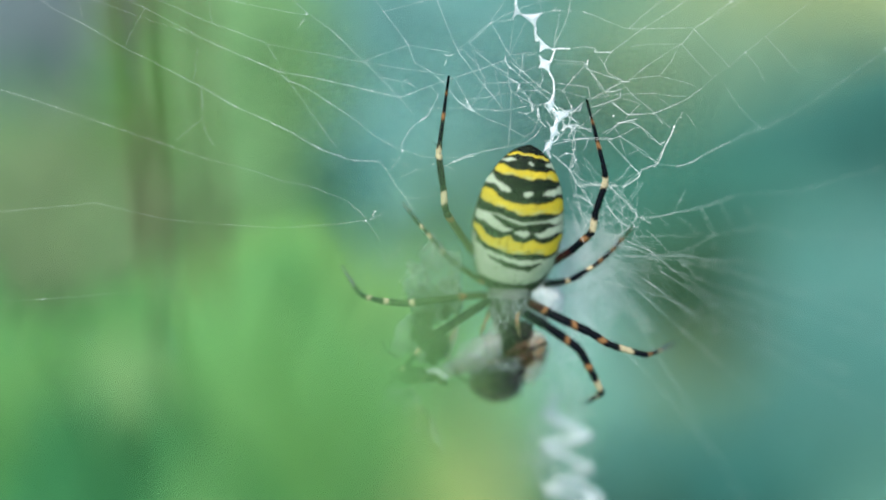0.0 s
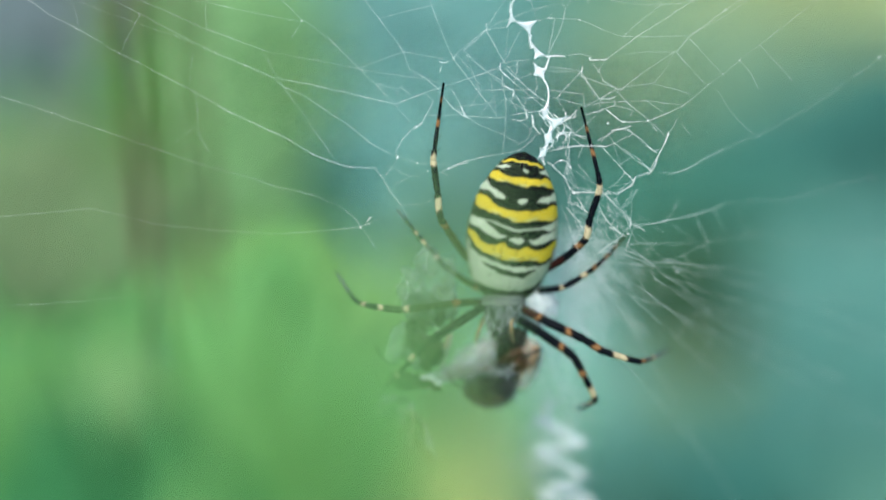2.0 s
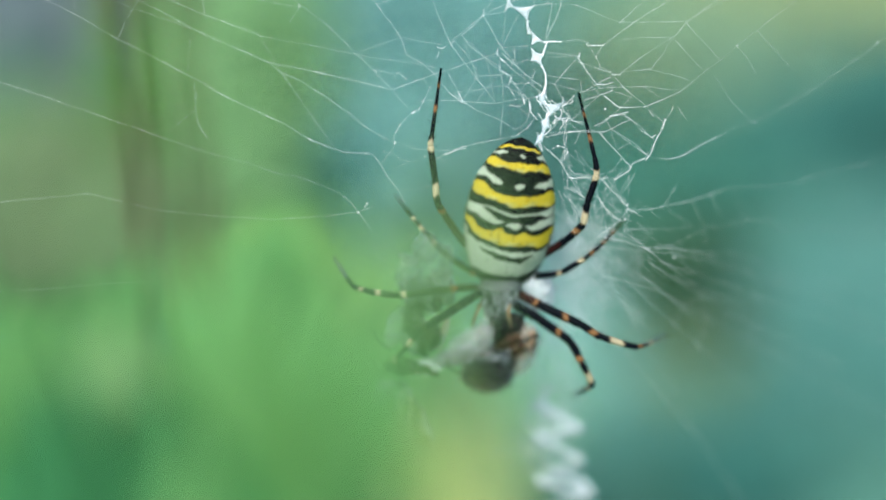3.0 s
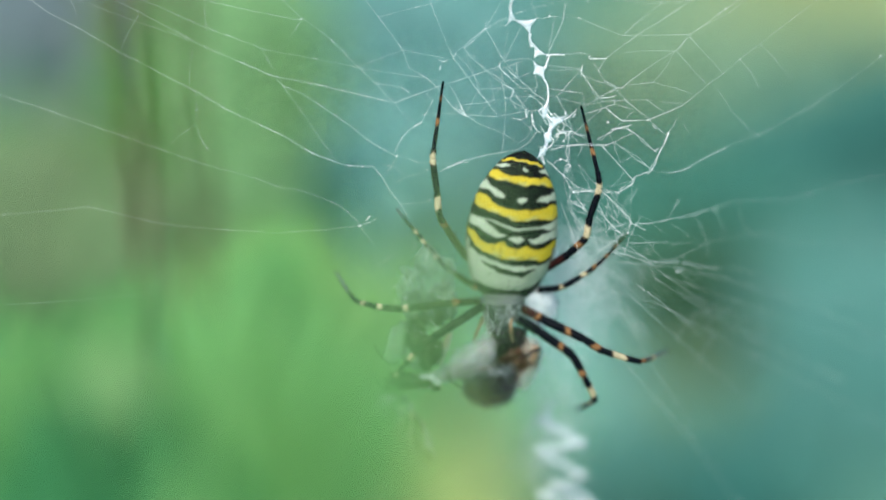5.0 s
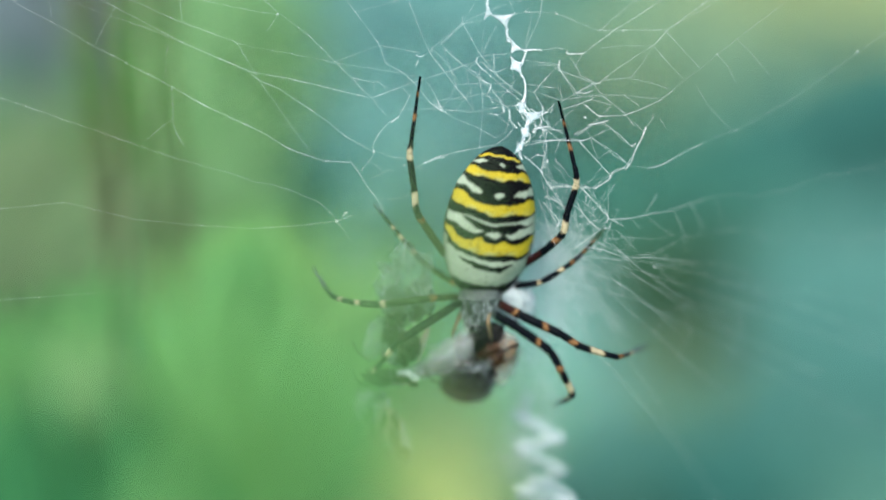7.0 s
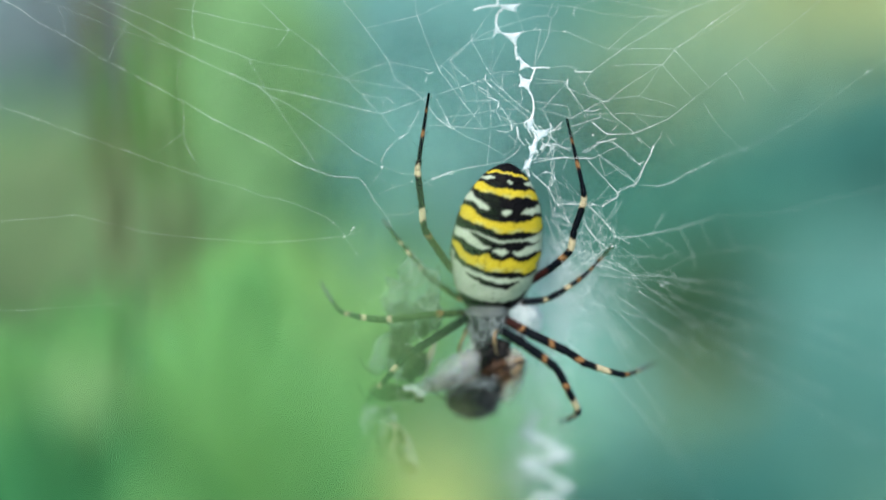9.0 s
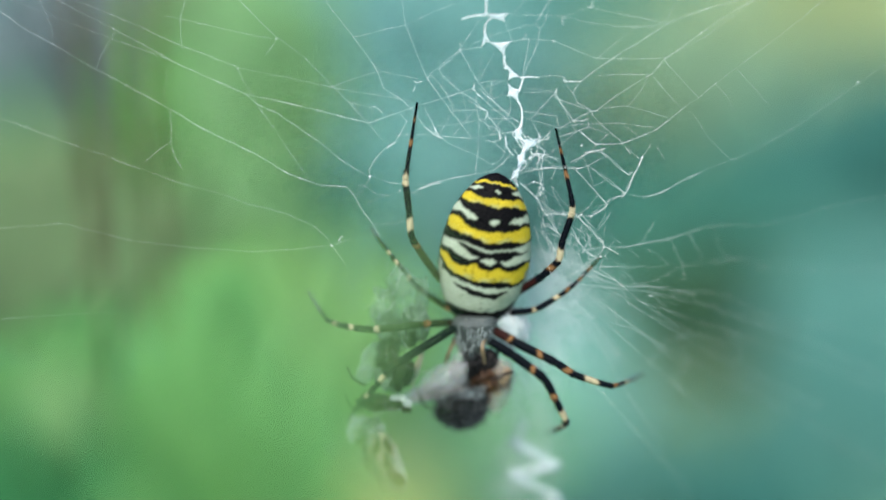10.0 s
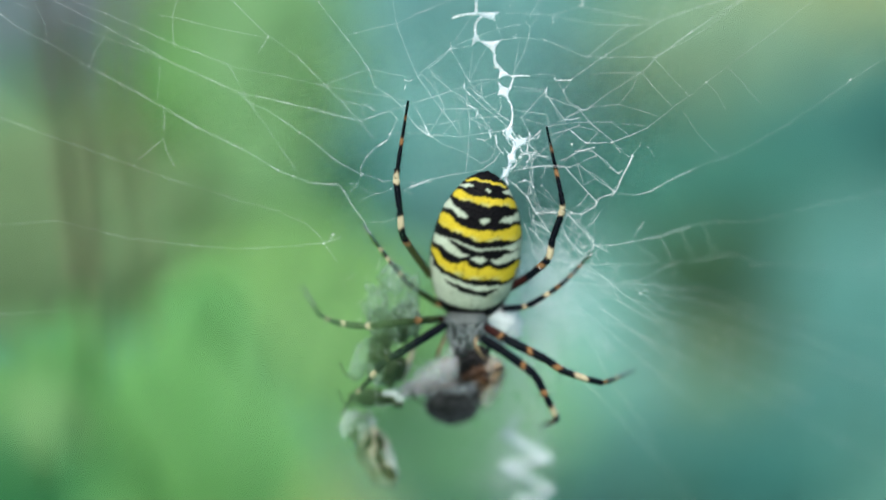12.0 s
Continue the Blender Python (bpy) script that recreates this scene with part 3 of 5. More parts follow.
CLEAR_THREADS += [
    [(21.1, -16), (22.1, -14.7), (25.2, -12.3), (28, -10.3), (29.4, -9.4), (35.1, -5.7)], [(14.9, -16.7), (14.3, -17.8), (14.7, -18.7), (15.9, -19.3)],
    [(12.8, -17.3), (12.7, -18.2), (14.1, -18.7), (15.6, -19.2)], [(16.5, -19.3), (18.1, -18), (21, -16)], [(15.9, -19.5), (16.9, -20.6), (18.8, -22.1), (19.6, -23.2)],
    [(15.8, -24.4), (16.8, -23.8), (17.6, -23.5)], [(13, -24.7), (12.8, -25.4), (12.6, -25.8)],
    [(11.2, -23.3), (11.8, -24.1), (11.5, -25.4), (11.8, -26.5), (11.5, -27.5)], [(10.3, -26.5), (11, -26), (11.7, -26.2), (11.9, -26.6), (11.6, -27.4)],
    [(12, -29), (14, -29), (14.8, -29.1), (16.3, -29.2), (16.8, -28.9), (17.7, -28.2), (17.9, -27.5), (19, -27.1)],
]
CLEAR_THREADS += [
    [(14.8, -24.8), (17, -27.2), (17.8, -28)], [(15.8, -24.4), (18.2, -25.9), (19.3, -27)],
    [(14.7, -28.8), (15.6, -29.7), (16.6, -30.8), (17.5, -31.5), (17.7, -32.1), (17.4, -33)], [(11.7, -30.1), (12.5, -30), (13, -30.6), (13.5, -31)],
    [(14.6, -30.7), (15.7, -32), (16.7, -32.9)], [(-2.5, -23.1), (-1.5, -22.5), (-1.2, -21.9), (-0.5, -20.6), (-1.1, -19.9)],
    [(2.6, -26.1), (3.6, -25.8), (5.7, -25.4), (7.2, -25.1), (8.2, -24.3), (8.9, -23.3)], [(0, -27.2), (0.8, -27.6)],
    [(-5.6, -19), (-3.7, -19.4), (-3.3, -19.3), (-2.6, -19.9)], [(1.1, -19.3), (1.8, -20.6), (2.2, -21.8)], [(11.4, -27.6), (12.7, -28.7), (14, -29.1)],
    [(12, -29.7), (12.5, -31.8), (13.4, -34)],
]
CLEAR_THREADS += [
    [(14, -29.1), (15.1, -31.2), (16.5, -33.4)], [(11.2, -30.2), (12, -32.4), (13.2, -35.7)],
]
FINE_THREADS = [
    [(-15.6, -15.9), (-14.3, -18.4), (-13.8, -19.3), (-11.7, -22.6), (-10.2, -25), (-9.3, -26.3)],
    [(-15.6, -15.9), (-13.5, -16.3), (-11, -16.7), (-9, -17.1), (-6.5, -17.6), (-4, -18), (-1.5, -18.4), (0.1, -18.8)],
    [(-42.2, -7.5), (-35.1, -10.3), (-32.2, -11.4), (-28.8, -12.7), (-26.4, -13.6), (-22.9, -14.8), (-21.5, -15.4)],
    [(-3.8, -25.7), (-2, -26.4), (-0.5, -26.5), (1.1, -26.5)], [(-3.9, -20.8), (-3.3, -21.7), (-2.6, -22.5)],
    [(-21.8, -11.5), (-20.3, -11.7), (-16.3, -12.6), (-13.9, -13.1), (-11.9, -13.4)],
    [(-20.1, -27), (-17, -27.9), (-15, -28.7), (-13.2, -29), (-11.6, -29.5), (-9.1, -30.6), (-7.9, -31.7), (-7.4, -32.4)], [(-7.4, -32.4), (-6.8, -33.3), (-6.2, -34.3)],
]
FINE_THREADS += [
    [(-33.9, -6.7), (-32.5, -10.3), (-32.1, -11.4), (-31.7, -12.5), (-31.6, -13.7)], [(13.1, -11.1), (15.8, -11.6), (18.3, -11.9), (19.5, -11.8)],
    [(12.8, -6.1), (12, -9.7), (11.6, -11.6), (11.1, -12.2)], [(10.6, -11.8), (9.9, -11.9), (8.4, -12.3), (6.9, -12.8), (5, -13.6), (4.2, -14.1)],
    [(8.4, -13.4), (9.7, -13.1), (10.3, -13.1), (12.4, -13.2), (13.4, -13.6), (16.2, -14.7)], [(4.2, -14.1), (5, -12.8), (5.7, -11.7), (6.2, -11.2)],
    [(4.2, -14.1), (6.2, -13.8)], [(7.4, -13.9), (6.5, -15.7), (6, -16.9)], [(2.3, -15.9), (2.8, -16.5), (3.5, -16.7)], [(5.6, -17.1), (7, -16.9), (8.3, -16.8)],
    [(6.3, -18), (7.1, -18.5), (8.3, -18)], [(5.7, -18.7), (4.5, -18), (3, -16.7)],
]
FINE_THREADS += [
    [(5.1, -22.1), (7.1, -21.7), (9.2, -21.4)], [(2.4, -21.9), (3.6, -22.7), (5.4, -23.4), (7.2, -24.5)], [(1.5, -16.3), (2.5, -17.3), (3.6, -19), (3.7, -20.1)],
    [(2.5, -16.3), (5.1, -18.6), (6.6, -19.5)], [(3.6, -19.6), (5.6, -19.5), (8.6, -19.5)], [(1.5, -21.1), (3.6, -20.9), (6.6, -20.3), (8.9, -20.2)],
    [(9.6, -20), (13.2, -21)], [(9.8, -17.4), (12.6, -17.7)], [(9.8, -17.8), (12.5, -17.8)], [(7.6, -22.6), (8.4, -23.3)], [(15.6, -10.2), (14.3, -10.7), (13.1, -11.1)],
    [(16.5, -16.2), (18.5, -16), (21, -16)], [(11.5, -16.4), (12.5, -16.2), (13.5, -16.4)], [(22.1, -14.7), (22.8, -14.2), (25.7, -12.6), (29.4, -9.6), (34, -6)],
    [(13.8, -17.1), (14.5, -18.2)],
]
FINE_THREADS += [
    [(16.6, -19.2), (19.2, -18.9), (21.2, -19.4), (22.7, -19.9)], [(19.2, -18.9), (20.3, -17.5), (20.9, -16.2)], [(15.9, -19.3), (14.7, -20.1), (13.2, -21)],
    [(12.9, -21.1), (14.7, -20.7), (15.8, -20.6)], [(15.9, -20.6), (18.7, -20.5), (20.2, -20.7), (21.8, -20.8)], [(18.7, -20.5), (20.3, -21.6)],
    [(15.9, -20.9), (17.5, -21.4)], [(21.4, -22.1), (21.3, -22.7), (20.7, -23.5)], [(11.2, -23.3), (12.2, -23.6), (13.3, -24.1)], [(12.6, -26.4), (13.9, -28)],
    [(16.5, -26.4), (17.7, -25.7)], [(19.3, -22.6), (20.7, -23.9)], [(17.7, -32.1), (18.5, -32.5), (19.1, -32.9)],
]
FINE_THREADS += [
    [(19.6, -27.1), (21, -27.2), (21.9, -27.1), (23.6, -26.2), (24.9, -25.4), (27.4, -24.1), (29.1, -23.5), (31.1, -22.4), (33.9, -20.7), (37.7, -17.8), (39.5, -16.4), (41.7, -14.7), (45, -12.3)],
    [(23, -20), (24.2, -18.9), (25.4, -18), (26.8, -16.7), (28.5, -15.3), (32.4, -12.1), (35.3, -9.5), (39.4, -5.8)],
    [(17.7, -32.1), (18.5, -32.3), (19.8, -32), (21.4, -31.6), (23.7, -31.2), (25.5, -30.5), (27.3, -29.8), (29.6, -29.6), (32, -29.6), (34.8, -28.8), (37.3, -27.9), (39.8, -27.3), (43.2, -26.5), (46.7, -25.6)],
    [(19.7, -35.7), (22.1, -35.4), (23.7, -34.6), (25, -33.7), (27.3, -33.3), (29.9, -32.8), (31, -32.7), (32.4, -33.6), (35.3, -33.6), (40.5, -33.5), (44, -33.3), (47.7, -33)],
]
FINE_THREADS += [
    [(16.8, -34.5), (18.9, -35.4), (19.7, -35.9), (22.1, -35.8), (24.3, -36.2), (27.6, -36.2), (29.7, -36.6), (32, -37.9), (33.6, -38.6), (38.5, -39.3), (44.9, -40.4), (48.8, -41.3)],
    [(-5.2, -27.8), (-4.3, -26.7), (-3.8, -25.9)], [(-5, -26.5), (-4.1, -26.7), (-3.3, -27.3), (-2, -27.5), (-1.4, -27.1)], [(-3.6, -30.3), (-1.5, -30.2), (-0.7, -29.8)],
    [(-4.1, -28.3), (-2.5, -27.5)], [(-3.6, -19.5), (-3.6, -20.1)], [(-1.5, -21.9), (-0.5, -21.8), (2.1, -21.8)], [(14.3, -29.9), (14.1, -32.3), (14.7, -35.1)],
    [(15.6, -29.7), (15.2, -31.8), (15.8, -34.5)], [(12, -30.8), (14.1, -31.3), (16.7, -33)], [(12.8, -33.2), (14.7, -33.7), (16.5, -34)],
]
FAINT_THREADS = [
    [(-11.9, -13.4), (-12.9, -14.8)], [(-18.6, -6.5), (-19.8, -10.1), (-20.3, -11.6), (-20.4, -13.1), (-20.3, -14.4)],
    [(-5.1, -13.1), (-2.4, -12.4), (-0.6, -12), (1.5, -11), (3.4, -10.2), (10.7, -7.4)], [(-3, -16), (-1.5, -16.3), (0.5, -16.7)], [(-3, -16), (-5, -16.7), (-7, -17.5)],
    [(-1.4, -6.3), (-0.9, -9.9), (-0.6, -11.9)], [(-26.1, -12.9), (-27, -14.2), (-27.6, -15.2), (-28, -16.1)], [(-21.7, -16.1), (-22, -17.6), (-22.2, -19.1)],
    [(-21.7, -19.9), (-21.7, -21.5), (-21.8, -22.8), (-22.7, -23.4), (-24.3, -24.7)], [(-21.8, -22.8), (-21.5, -24.1), (-20.9, -25.2)],
    [(-42.4, -31.7), (-37.4, -31.2), (-32.3, -30.7), (-25.9, -32.3), (-20.9, -32.8), (-15.2, -33.2), (-10.4, -32.8), (-7.4, -32.4)],
]
FAINT_THREADS += [
    [(8.5, -11), (10.8, -11), (13.1, -11.1)], [(8.9, -10.7), (9.8, -9.7), (13.3, -6.1)], [(8.5, -11.2), (8.2, -11.9), (8.8, -13.3)],
    [(15.7, -10.3), (18.2, -10.8), (21.7, -11.4)], [(16.2, -14.7), (18.4, -14.7), (22.1, -14.6)], [(22.1, -14.7), (23.5, -16.1), (25.4, -18)],
    [(21.1, -16), (22.6, -17.7), (23.9, -18.9)], [(24.8, -5.9), (23, -9.5), (22.2, -11.2)], [(28.5, -15.3), (30, -16.7), (31.7, -18.5)],
    [(26.8, -16.7), (27.9, -17.8), (28.8, -19.3)], [(25, -19.4), (26.4, -21.4), (28.3, -23.2), (29.1, -23.7)], [(21.8, -22.3), (22.7, -23.6)],
    [(22.3, -38), (24.5, -39.3), (26.8, -40.3), (30.1, -41.3)], [(18.3, -38.1), (19.6, -39), (21.9, -40.6), (25.4, -43.3)],
]
FAINT_THREADS += [
    [(23.7, -31.2), (24.6, -32.6), (25.1, -33.7), (25.3, -35.1)], [(25.5, -30.5), (26.8, -32.8)], [(27.6, -29.8), (28.5, -31.9), (29.2, -33)],
    [(22.1, -30.1), (21.6, -30.6)], [(17.5, -39), (22.6, -43.4), (31.4, -50.7)], [(20.1, -37.5), (28, -42), (39.3, -47.5)], [(21.2, -37.3), (30.6, -40.2), (47.3, -46.1)],
    [(17.1, -40.7), (20, -45.8), (24.9, -52.7)], [(25.2, -40.4), (26.2, -43.2), (25, -46.2)], [(30.6, -40.2), (31.3, -42.5), (30.5, -46)],
    [(22.6, -43.4), (24.1, -41), (26.8, -40.3)],
]
SCRAPS = [
    [(5.5, -17), (5.5, -17.6), (6, -18.2)], [(5.7, -19.1), (6.3, -19.3), (6.7, -19.6), (6.6, -20.1)], [(2, -21.1), (2.4, -21.9)],
    [(1.1, -21), (2.1, -21.8), (2.7, -22.1)], [(15.7, -19.3), (16.1, -19.4), (16.5, -19.3)], [(14.4, -20.2), (15.2, -20.3), (15.8, -20)],
    [(15, -21.2), (15.7, -21.8), (16.4, -22.3), (17.3, -22.4)], [(15.5, -23.2), (16.3, -23), (17.3, -22.8)],
    [(20.7, -23.5), (20.4, -24.3), (20, -25.3), (19.6, -26.3), (19.4, -26.9), (19, -27.3)], [(19.9, -24.9), (19.5, -25.1)], [(12.8, -17.3), (12.7, -17.8)],
    [(13.5, -16.4), (13.5, -16.7), (14.9, -16.7)], [(13.1, -11.1), (13.1, -11.8)], [(15.6, -9.7), (15.6, -10.2), (15.3, -10.2)],
    [(10.6, -24), (11, -23.4), (11.5, -23.8), (11.1, -24.4)],
]
SCRAPS += [
    [(0.1, -16.9), (0.5, -17), (0.9, -16.9)], [(1.3, -16.6), (1.6, -16.4)], [(0.3, -17.3), (0.1, -17.9)], [(7.8, -21.2), (7.9, -22.1)], [(8.4, -21.8), (8.5, -22.6)],
    [(6.6, -22.2), (7.4, -22.3)], [(12.1, -22.1), (12.3, -21.7)], [(-6.5, -31.5), (-6.8, -31.9)], [(-1.5, -22.5), (-2.3, -23.1)],
    [(0.8, -26.8), (1.8, -26.4), (2.6, -26.2)],
]
KNOTS = [(11, -26), (11.9, -26.6), (17.4, -33), (22.2, -36.7), (15.2, -22.5), (-3.8, -25.7), (-7.4, -32.4), (-11.9, -13.3), (20.7, -23.5), (25.2, -12.3), (-1.1, -27), (-6.5, -31.5), (12.4, -13.2), (26.8, -16.7), (39.3, -16.3), (17.4, -33), (22.3, -36.7), (20.7, -23.5), (11.9, -26.6), (12.3, -29.1)]
FLANK_THREADS = [
    [(9, -24.9), (12, -24.7), (13.8, -24.6), (15.2, -24.7)], [(9.1, -25.6), (10.3, -26.5), (11.3, -27.5), (11.9, -28.7), (12.3, -29.1)],
    [(12.3, -29.1), (14, -29), (15.5, -29), (16.4, -29.1), (17.6, -28.4), (17.8, -27.7), (19, -27.2), (19.7, -25.9), (20.2, -24.7), (20.7, -23.5)], [(12, -30.2), (12.4, -30.1), (13.3, -30.7), (13.8, -31)],
    [(14.7, -30.4), (15.4, -31.8), (16.2, -32.6), (16.8, -33.1)], [(15.3, -29.3), (15.8, -29.9), (16.9, -30.9), (17.6, -31.7), (17.7, -32.1), (19.1, -32.8)],
    [(14.6, -24.2), (15.8, -23.2), (16.8, -22.9), (17.8, -23.7), (18.5, -24.5), (19.6, -25.2)], [(11, -26), (11.7, -26.2), (11.9, -26.6)],
    [(10.6, -23.6), (11.7, -23.6), (13.3, -23.8)], [(14.8, -24.8), (17, -27.2), (17.8, -28)],
    [(15.8, -24.4), (18, -26.1), (19.6, -27.1)], [(21, -27.3), (22.6, -26.8), (24.1, -25.8), (26.1, -24.8)],
    [(17, -33.1), (15.2, -34.5), (13.7, -35.7)], [(17.7, -32.2), (19.8, -32.1), (23.5, -31.2), (26.6, -30.1)],
    [(14.2, -34.6), (17.3, -35.1), (19.5, -35.9), (22.1, -35.8), (26.5, -36.4)], [(17.3, -34.2), (19.2, -35.6), (21.1, -37.2), (23.4, -38.5)],
    [(11.3, -27.6), (11.6, -26.5), (11.8, -25.1), (11.3, -23.4)], [(12.3, -29.1), (13.3, -30.7), (14.4, -31.9), (15.4, -32.9)],
    [(11.6, -30.5), (12.8, -31.8), (13.6, -33.2)],
]
LOW_THREADS = [
    [(-55.5, -40.9), (-38.8, -40.3), (-27.8, -39.4)], [(12.5, -35.6), (22.0, -36.4), (27.8, -37.5), (37.5, -40.7), (47.5, -45.1), (61.8, -51.9)],
    [(12.6, -37.9), (20.6, -40.0), (31.6, -45.5), (43.0, -51.8), (60.8, -61.9)], [(12.2, -41.6), (18.3, -46.8), (26.0, -55.2), (33.5, -65.9)],
]
for nodes in STRONG_THREADS:
    thread(nodes, rng.uniform(0.011, 0.0145), "radial_thread", WEB_Y + rng.uniform(-0.2, 0.2))
for nodes in CLEAR_THREADS:
    thread(nodes, rng.uniform(0.0085, 0.0118), "net_thread", WEB_Y + rng.uniform(-0.3, 0.3))
for nodes in FINE_THREADS:
    thread(nodes, rng.uniform(0.0058, 0.008), "cross_thread", WEB_Y + rng.uniform(-0.3, 0.3))
for nodes in FAINT_THREADS + LOW_THREADS:
    low = min(z for x, z in nodes) < -38 and nodes[-1][0] > 14
    thread(nodes, rng.uniform(0.0042, 0.0062) * (2.0 if low else 1.4), "radial_thread" if low else "cross_thread", WEB_Y + rng.uniform(-0.2, 0.2))
for nodes in FLANK_THREADS:
    thread(nodes, rng.uniform(0.009, 0.0135), "net_thread", WEB_Y + rng.uniform(-0.2, 0.2))
HUB = np.array([(9.0, -26.7)][0])
# fine threads spun to and fro between neighbouring nodes round the hub
near = [np.array(n) for nodes in STRONG_THREADS + CLEAR_THREADS + FINE_THREADS for n in nodes if np.hypot(n[0] - 9, n[1] + 22) < 9.5 and n[1] > -31]
for k in range(150):
    a, b = (near[i] for i in rng.integers(0, len(near), 2))
    if 1.0 < np.linalg.norm(a - b) < 4.2:
        thread([a, (a + b) / 2 + rng.uniform(-0.12, 0.12, 2), b], rng.uniform(0.004, 0.008), "hub_thread", WEB_Y + rng.uniform(-0.4, 0.4))
flank = [np.array(n) for nodes in FLANK_THREADS + FINE_THREADS for n in nodes if 10.5 < n[0] < 19 and -37 < n[1] < -25]
for k in range(130):
    a, b = (flank[i] for i in rng.integers(0, len(flank), 2))
    if 0.8 < np.linalg.norm(a - b) < 5:
        thread([a, (a + b) / 2 + rng.uniform(-0.15, 0.15, 2), b], rng.uniform(0.003, 0.0065), "hub_thread", WEB_Y + rng.uniform(-0.2, 0.5))
# knots and thickened scraps of silk on the nodes of the web
for i, (x, z) in enumerate(KNOTS):
    ob = part("silk_knot", lump(bowed((x, WEB_Y - 0.2, z)), (rng.uniform(0.035, 0.06), 0.05, rng.uniform(0.06, 0.11)), 0.9, 0.5, 3, (0, 40 * i, 0), i), SILK, web)
    ob.matrix_parent_inverse = UNDO
SCRAPS += [
    [(9.3, -21.1), (9.0, -21.6), (9.4, -22.1), (9.8, -22.8), (10.8, -22.9)], [(9.6, -20.9), (10.1, -21.8), (11.0, -22.4), (12.0, -21.7), (12.4, -21.3)], [(11.4, -21.5), (11.4, -22.6), (11.9, -23.2), (11.6, -23.8)],
    [(10.3, -21.7), (10.8, -22.1), (11.3, -22.9), (10.9, -23.4), (10.6, -23.1)], [(9.1, -22.9), (9.7, -23.7), (10.3, -24.1), (10.0, -24.8), (9.1, -25.2)], [(8.3, -21.7), (8.5, -22.8), (9.1, -23.5)],
    [(10.8, -23.3), (10.5, -23.9), (11.1, -23.4), (12.1, -23.4)],
]
for i, nodes in enumerate(SCRAPS):
    line = spline([bowed((x, WEB_Y - 0.2 + 0.2 * math.sin(3 * k + i), z)) for k, (x, z) in enumerate(nodes)], 8)
    line = line + rng.normal(size=line.shape) * (0.012, 0.02, 0.012)
    r = 0.015 + 0.02 * np.abs(np.sin(np.linspace(0, 5 + i, len(line)))) * rng.uniform(0.4, 1.3, len(line))
    ob = part("silk_scrap", grid_mesh("silk_scrap", tube_points(line, r, 6, 0.6), True), SILK, web)
    ob.matrix_parent_inverse = UNDO


def ribbon(nodes, widths, name, y0, y1, label="", steps=10, silk=SHEET):
    """A flat band of silk along nodes (x, z), of the given half widths."""
    n = len(nodes)
    rows = [(x, y0 + (y1 - y0) * k / (n - 1), z, widths[k]) for k, (x, z) in enumerate(nodes)]
    p = spline(rows, steps)
    p[:, :3] = behind(p[:, :3])
    p[:, 3] = np.maximum(0.03, p[:, 3])
    n = len(p)
    ragged = p[:, 3] * rng.uniform(0.55, 0.95, n)
    ob = part(name, grid_mesh(name, tube_points(p[:, :3], ragged, 8, 0.12), True), silk, web, label)
    ob.matrix_parent_inverse = UNDO
    way = np.gradient(p[:, :3], axis=0)
    side = np.cross(way, (0, 1, 0))
    side /= np.linalg.norm(side, axis=1, keepdims=True) + 1e-9
    strands = []
    for k in range(9):
        lane = np.clip(rng.uniform(-1.1, 1.1) + np.cumsum(rng.normal(size=n)) * 0.09, -1.25, 1.25)
        strands.append((p[:, :3] + side * (lane * p[:, 3])[:, None] + rng.normal(size=(n, 3)) * (0.012, 0.05, 0.012), rng.uniform(0.012, 0.028)))
    st = part("fibre", tubes_mesh("fibre", strands, 4), SILK, ob)
    return tagged(st, kind="stuff")


def membrane(corners, pull, label="", silk=None):
    """A thin sheet of silk stretched between corners (x, z), with sides drawn in by pull."""
    c = np.array(corners, float)
    middle = c.mean(0)
    edge = []
    for i in range(len(c)):
        p, q = c[i], c[(i + 1) % len(c)]
        for t in np.linspace(0, 1, 9, endpoint=False):
            m = p + (q - p) * t
            edge.append(m + (middle - m) * pull * 4 * t * (1 - t) + rng.normal(size=2) * 0.012)
    edge = np.array(edge)
    n = len(edge)
    rings = []
    for f, y in ((0.02, 107.93), (0.6, 107.95), (1.0, 107.98), (1.0, 108.02), (0.02, 108.05)):
        ring = middle + (edge - middle) * f
        rings.append(np.stack([ring[:, 0], np.full(n, y), ring[:, 1]], 1))
    pts = behind(np.array(rings)) / 1000
    pts[..., 2] += EYE
    ob = part("membrane", grid_mesh("membrane", pts, True), silk or SHEET, web, label)
    ob.matrix_parent_inverse = UNDO


membrane([(6.1, -10.9), (8.5, -10.8), (8.1, -11.6), (6.8, -11.3)], 0.25, "bright white silk sheet of the zigzag band")
membrane([(6.3, -11.9), (6.9, -13.4), (6.0, -13.9)], 0.4)
membrane([(6.6, -13.3), (8.7, -13.2), (8.1, -14.6)], 0.3)
membrane([(8.2, -15.1), (8.5, -16.7), (9.8, -16.5)], 0.4)
membrane([(8.4, -16.9), (9.6, -17.5), (9.5, -18.7), (8.4, -18.1)], 0.3)
membrane([(6.1, -8.6), (6.8, -8.8), (6.4, -9.8)], 0.4)
membrane([(9.1, -21.2), (9.9, -20.8), (9.8, -22.0), (9.3, -22.2)], 0.2, "", SILK_SOFT)
membrane([(9.4, -21.9), (10.8, -22.0), (11.7, -21.7), (11.0, -22.6), (10.2, -23.2)], 0.3, "", SILK_SOFT)
membrane([(9.4, -23.6), (10.2, -22.9), (10.2, -24.3), (9.5, -24.7)], 0.2, "", SILK_SOFT)
membrane([(9.1, -24.9), (9.9, -24.5), (9.6, -25.6), (8.8, -26.0)], 0.3, "", SILK_SOFT)
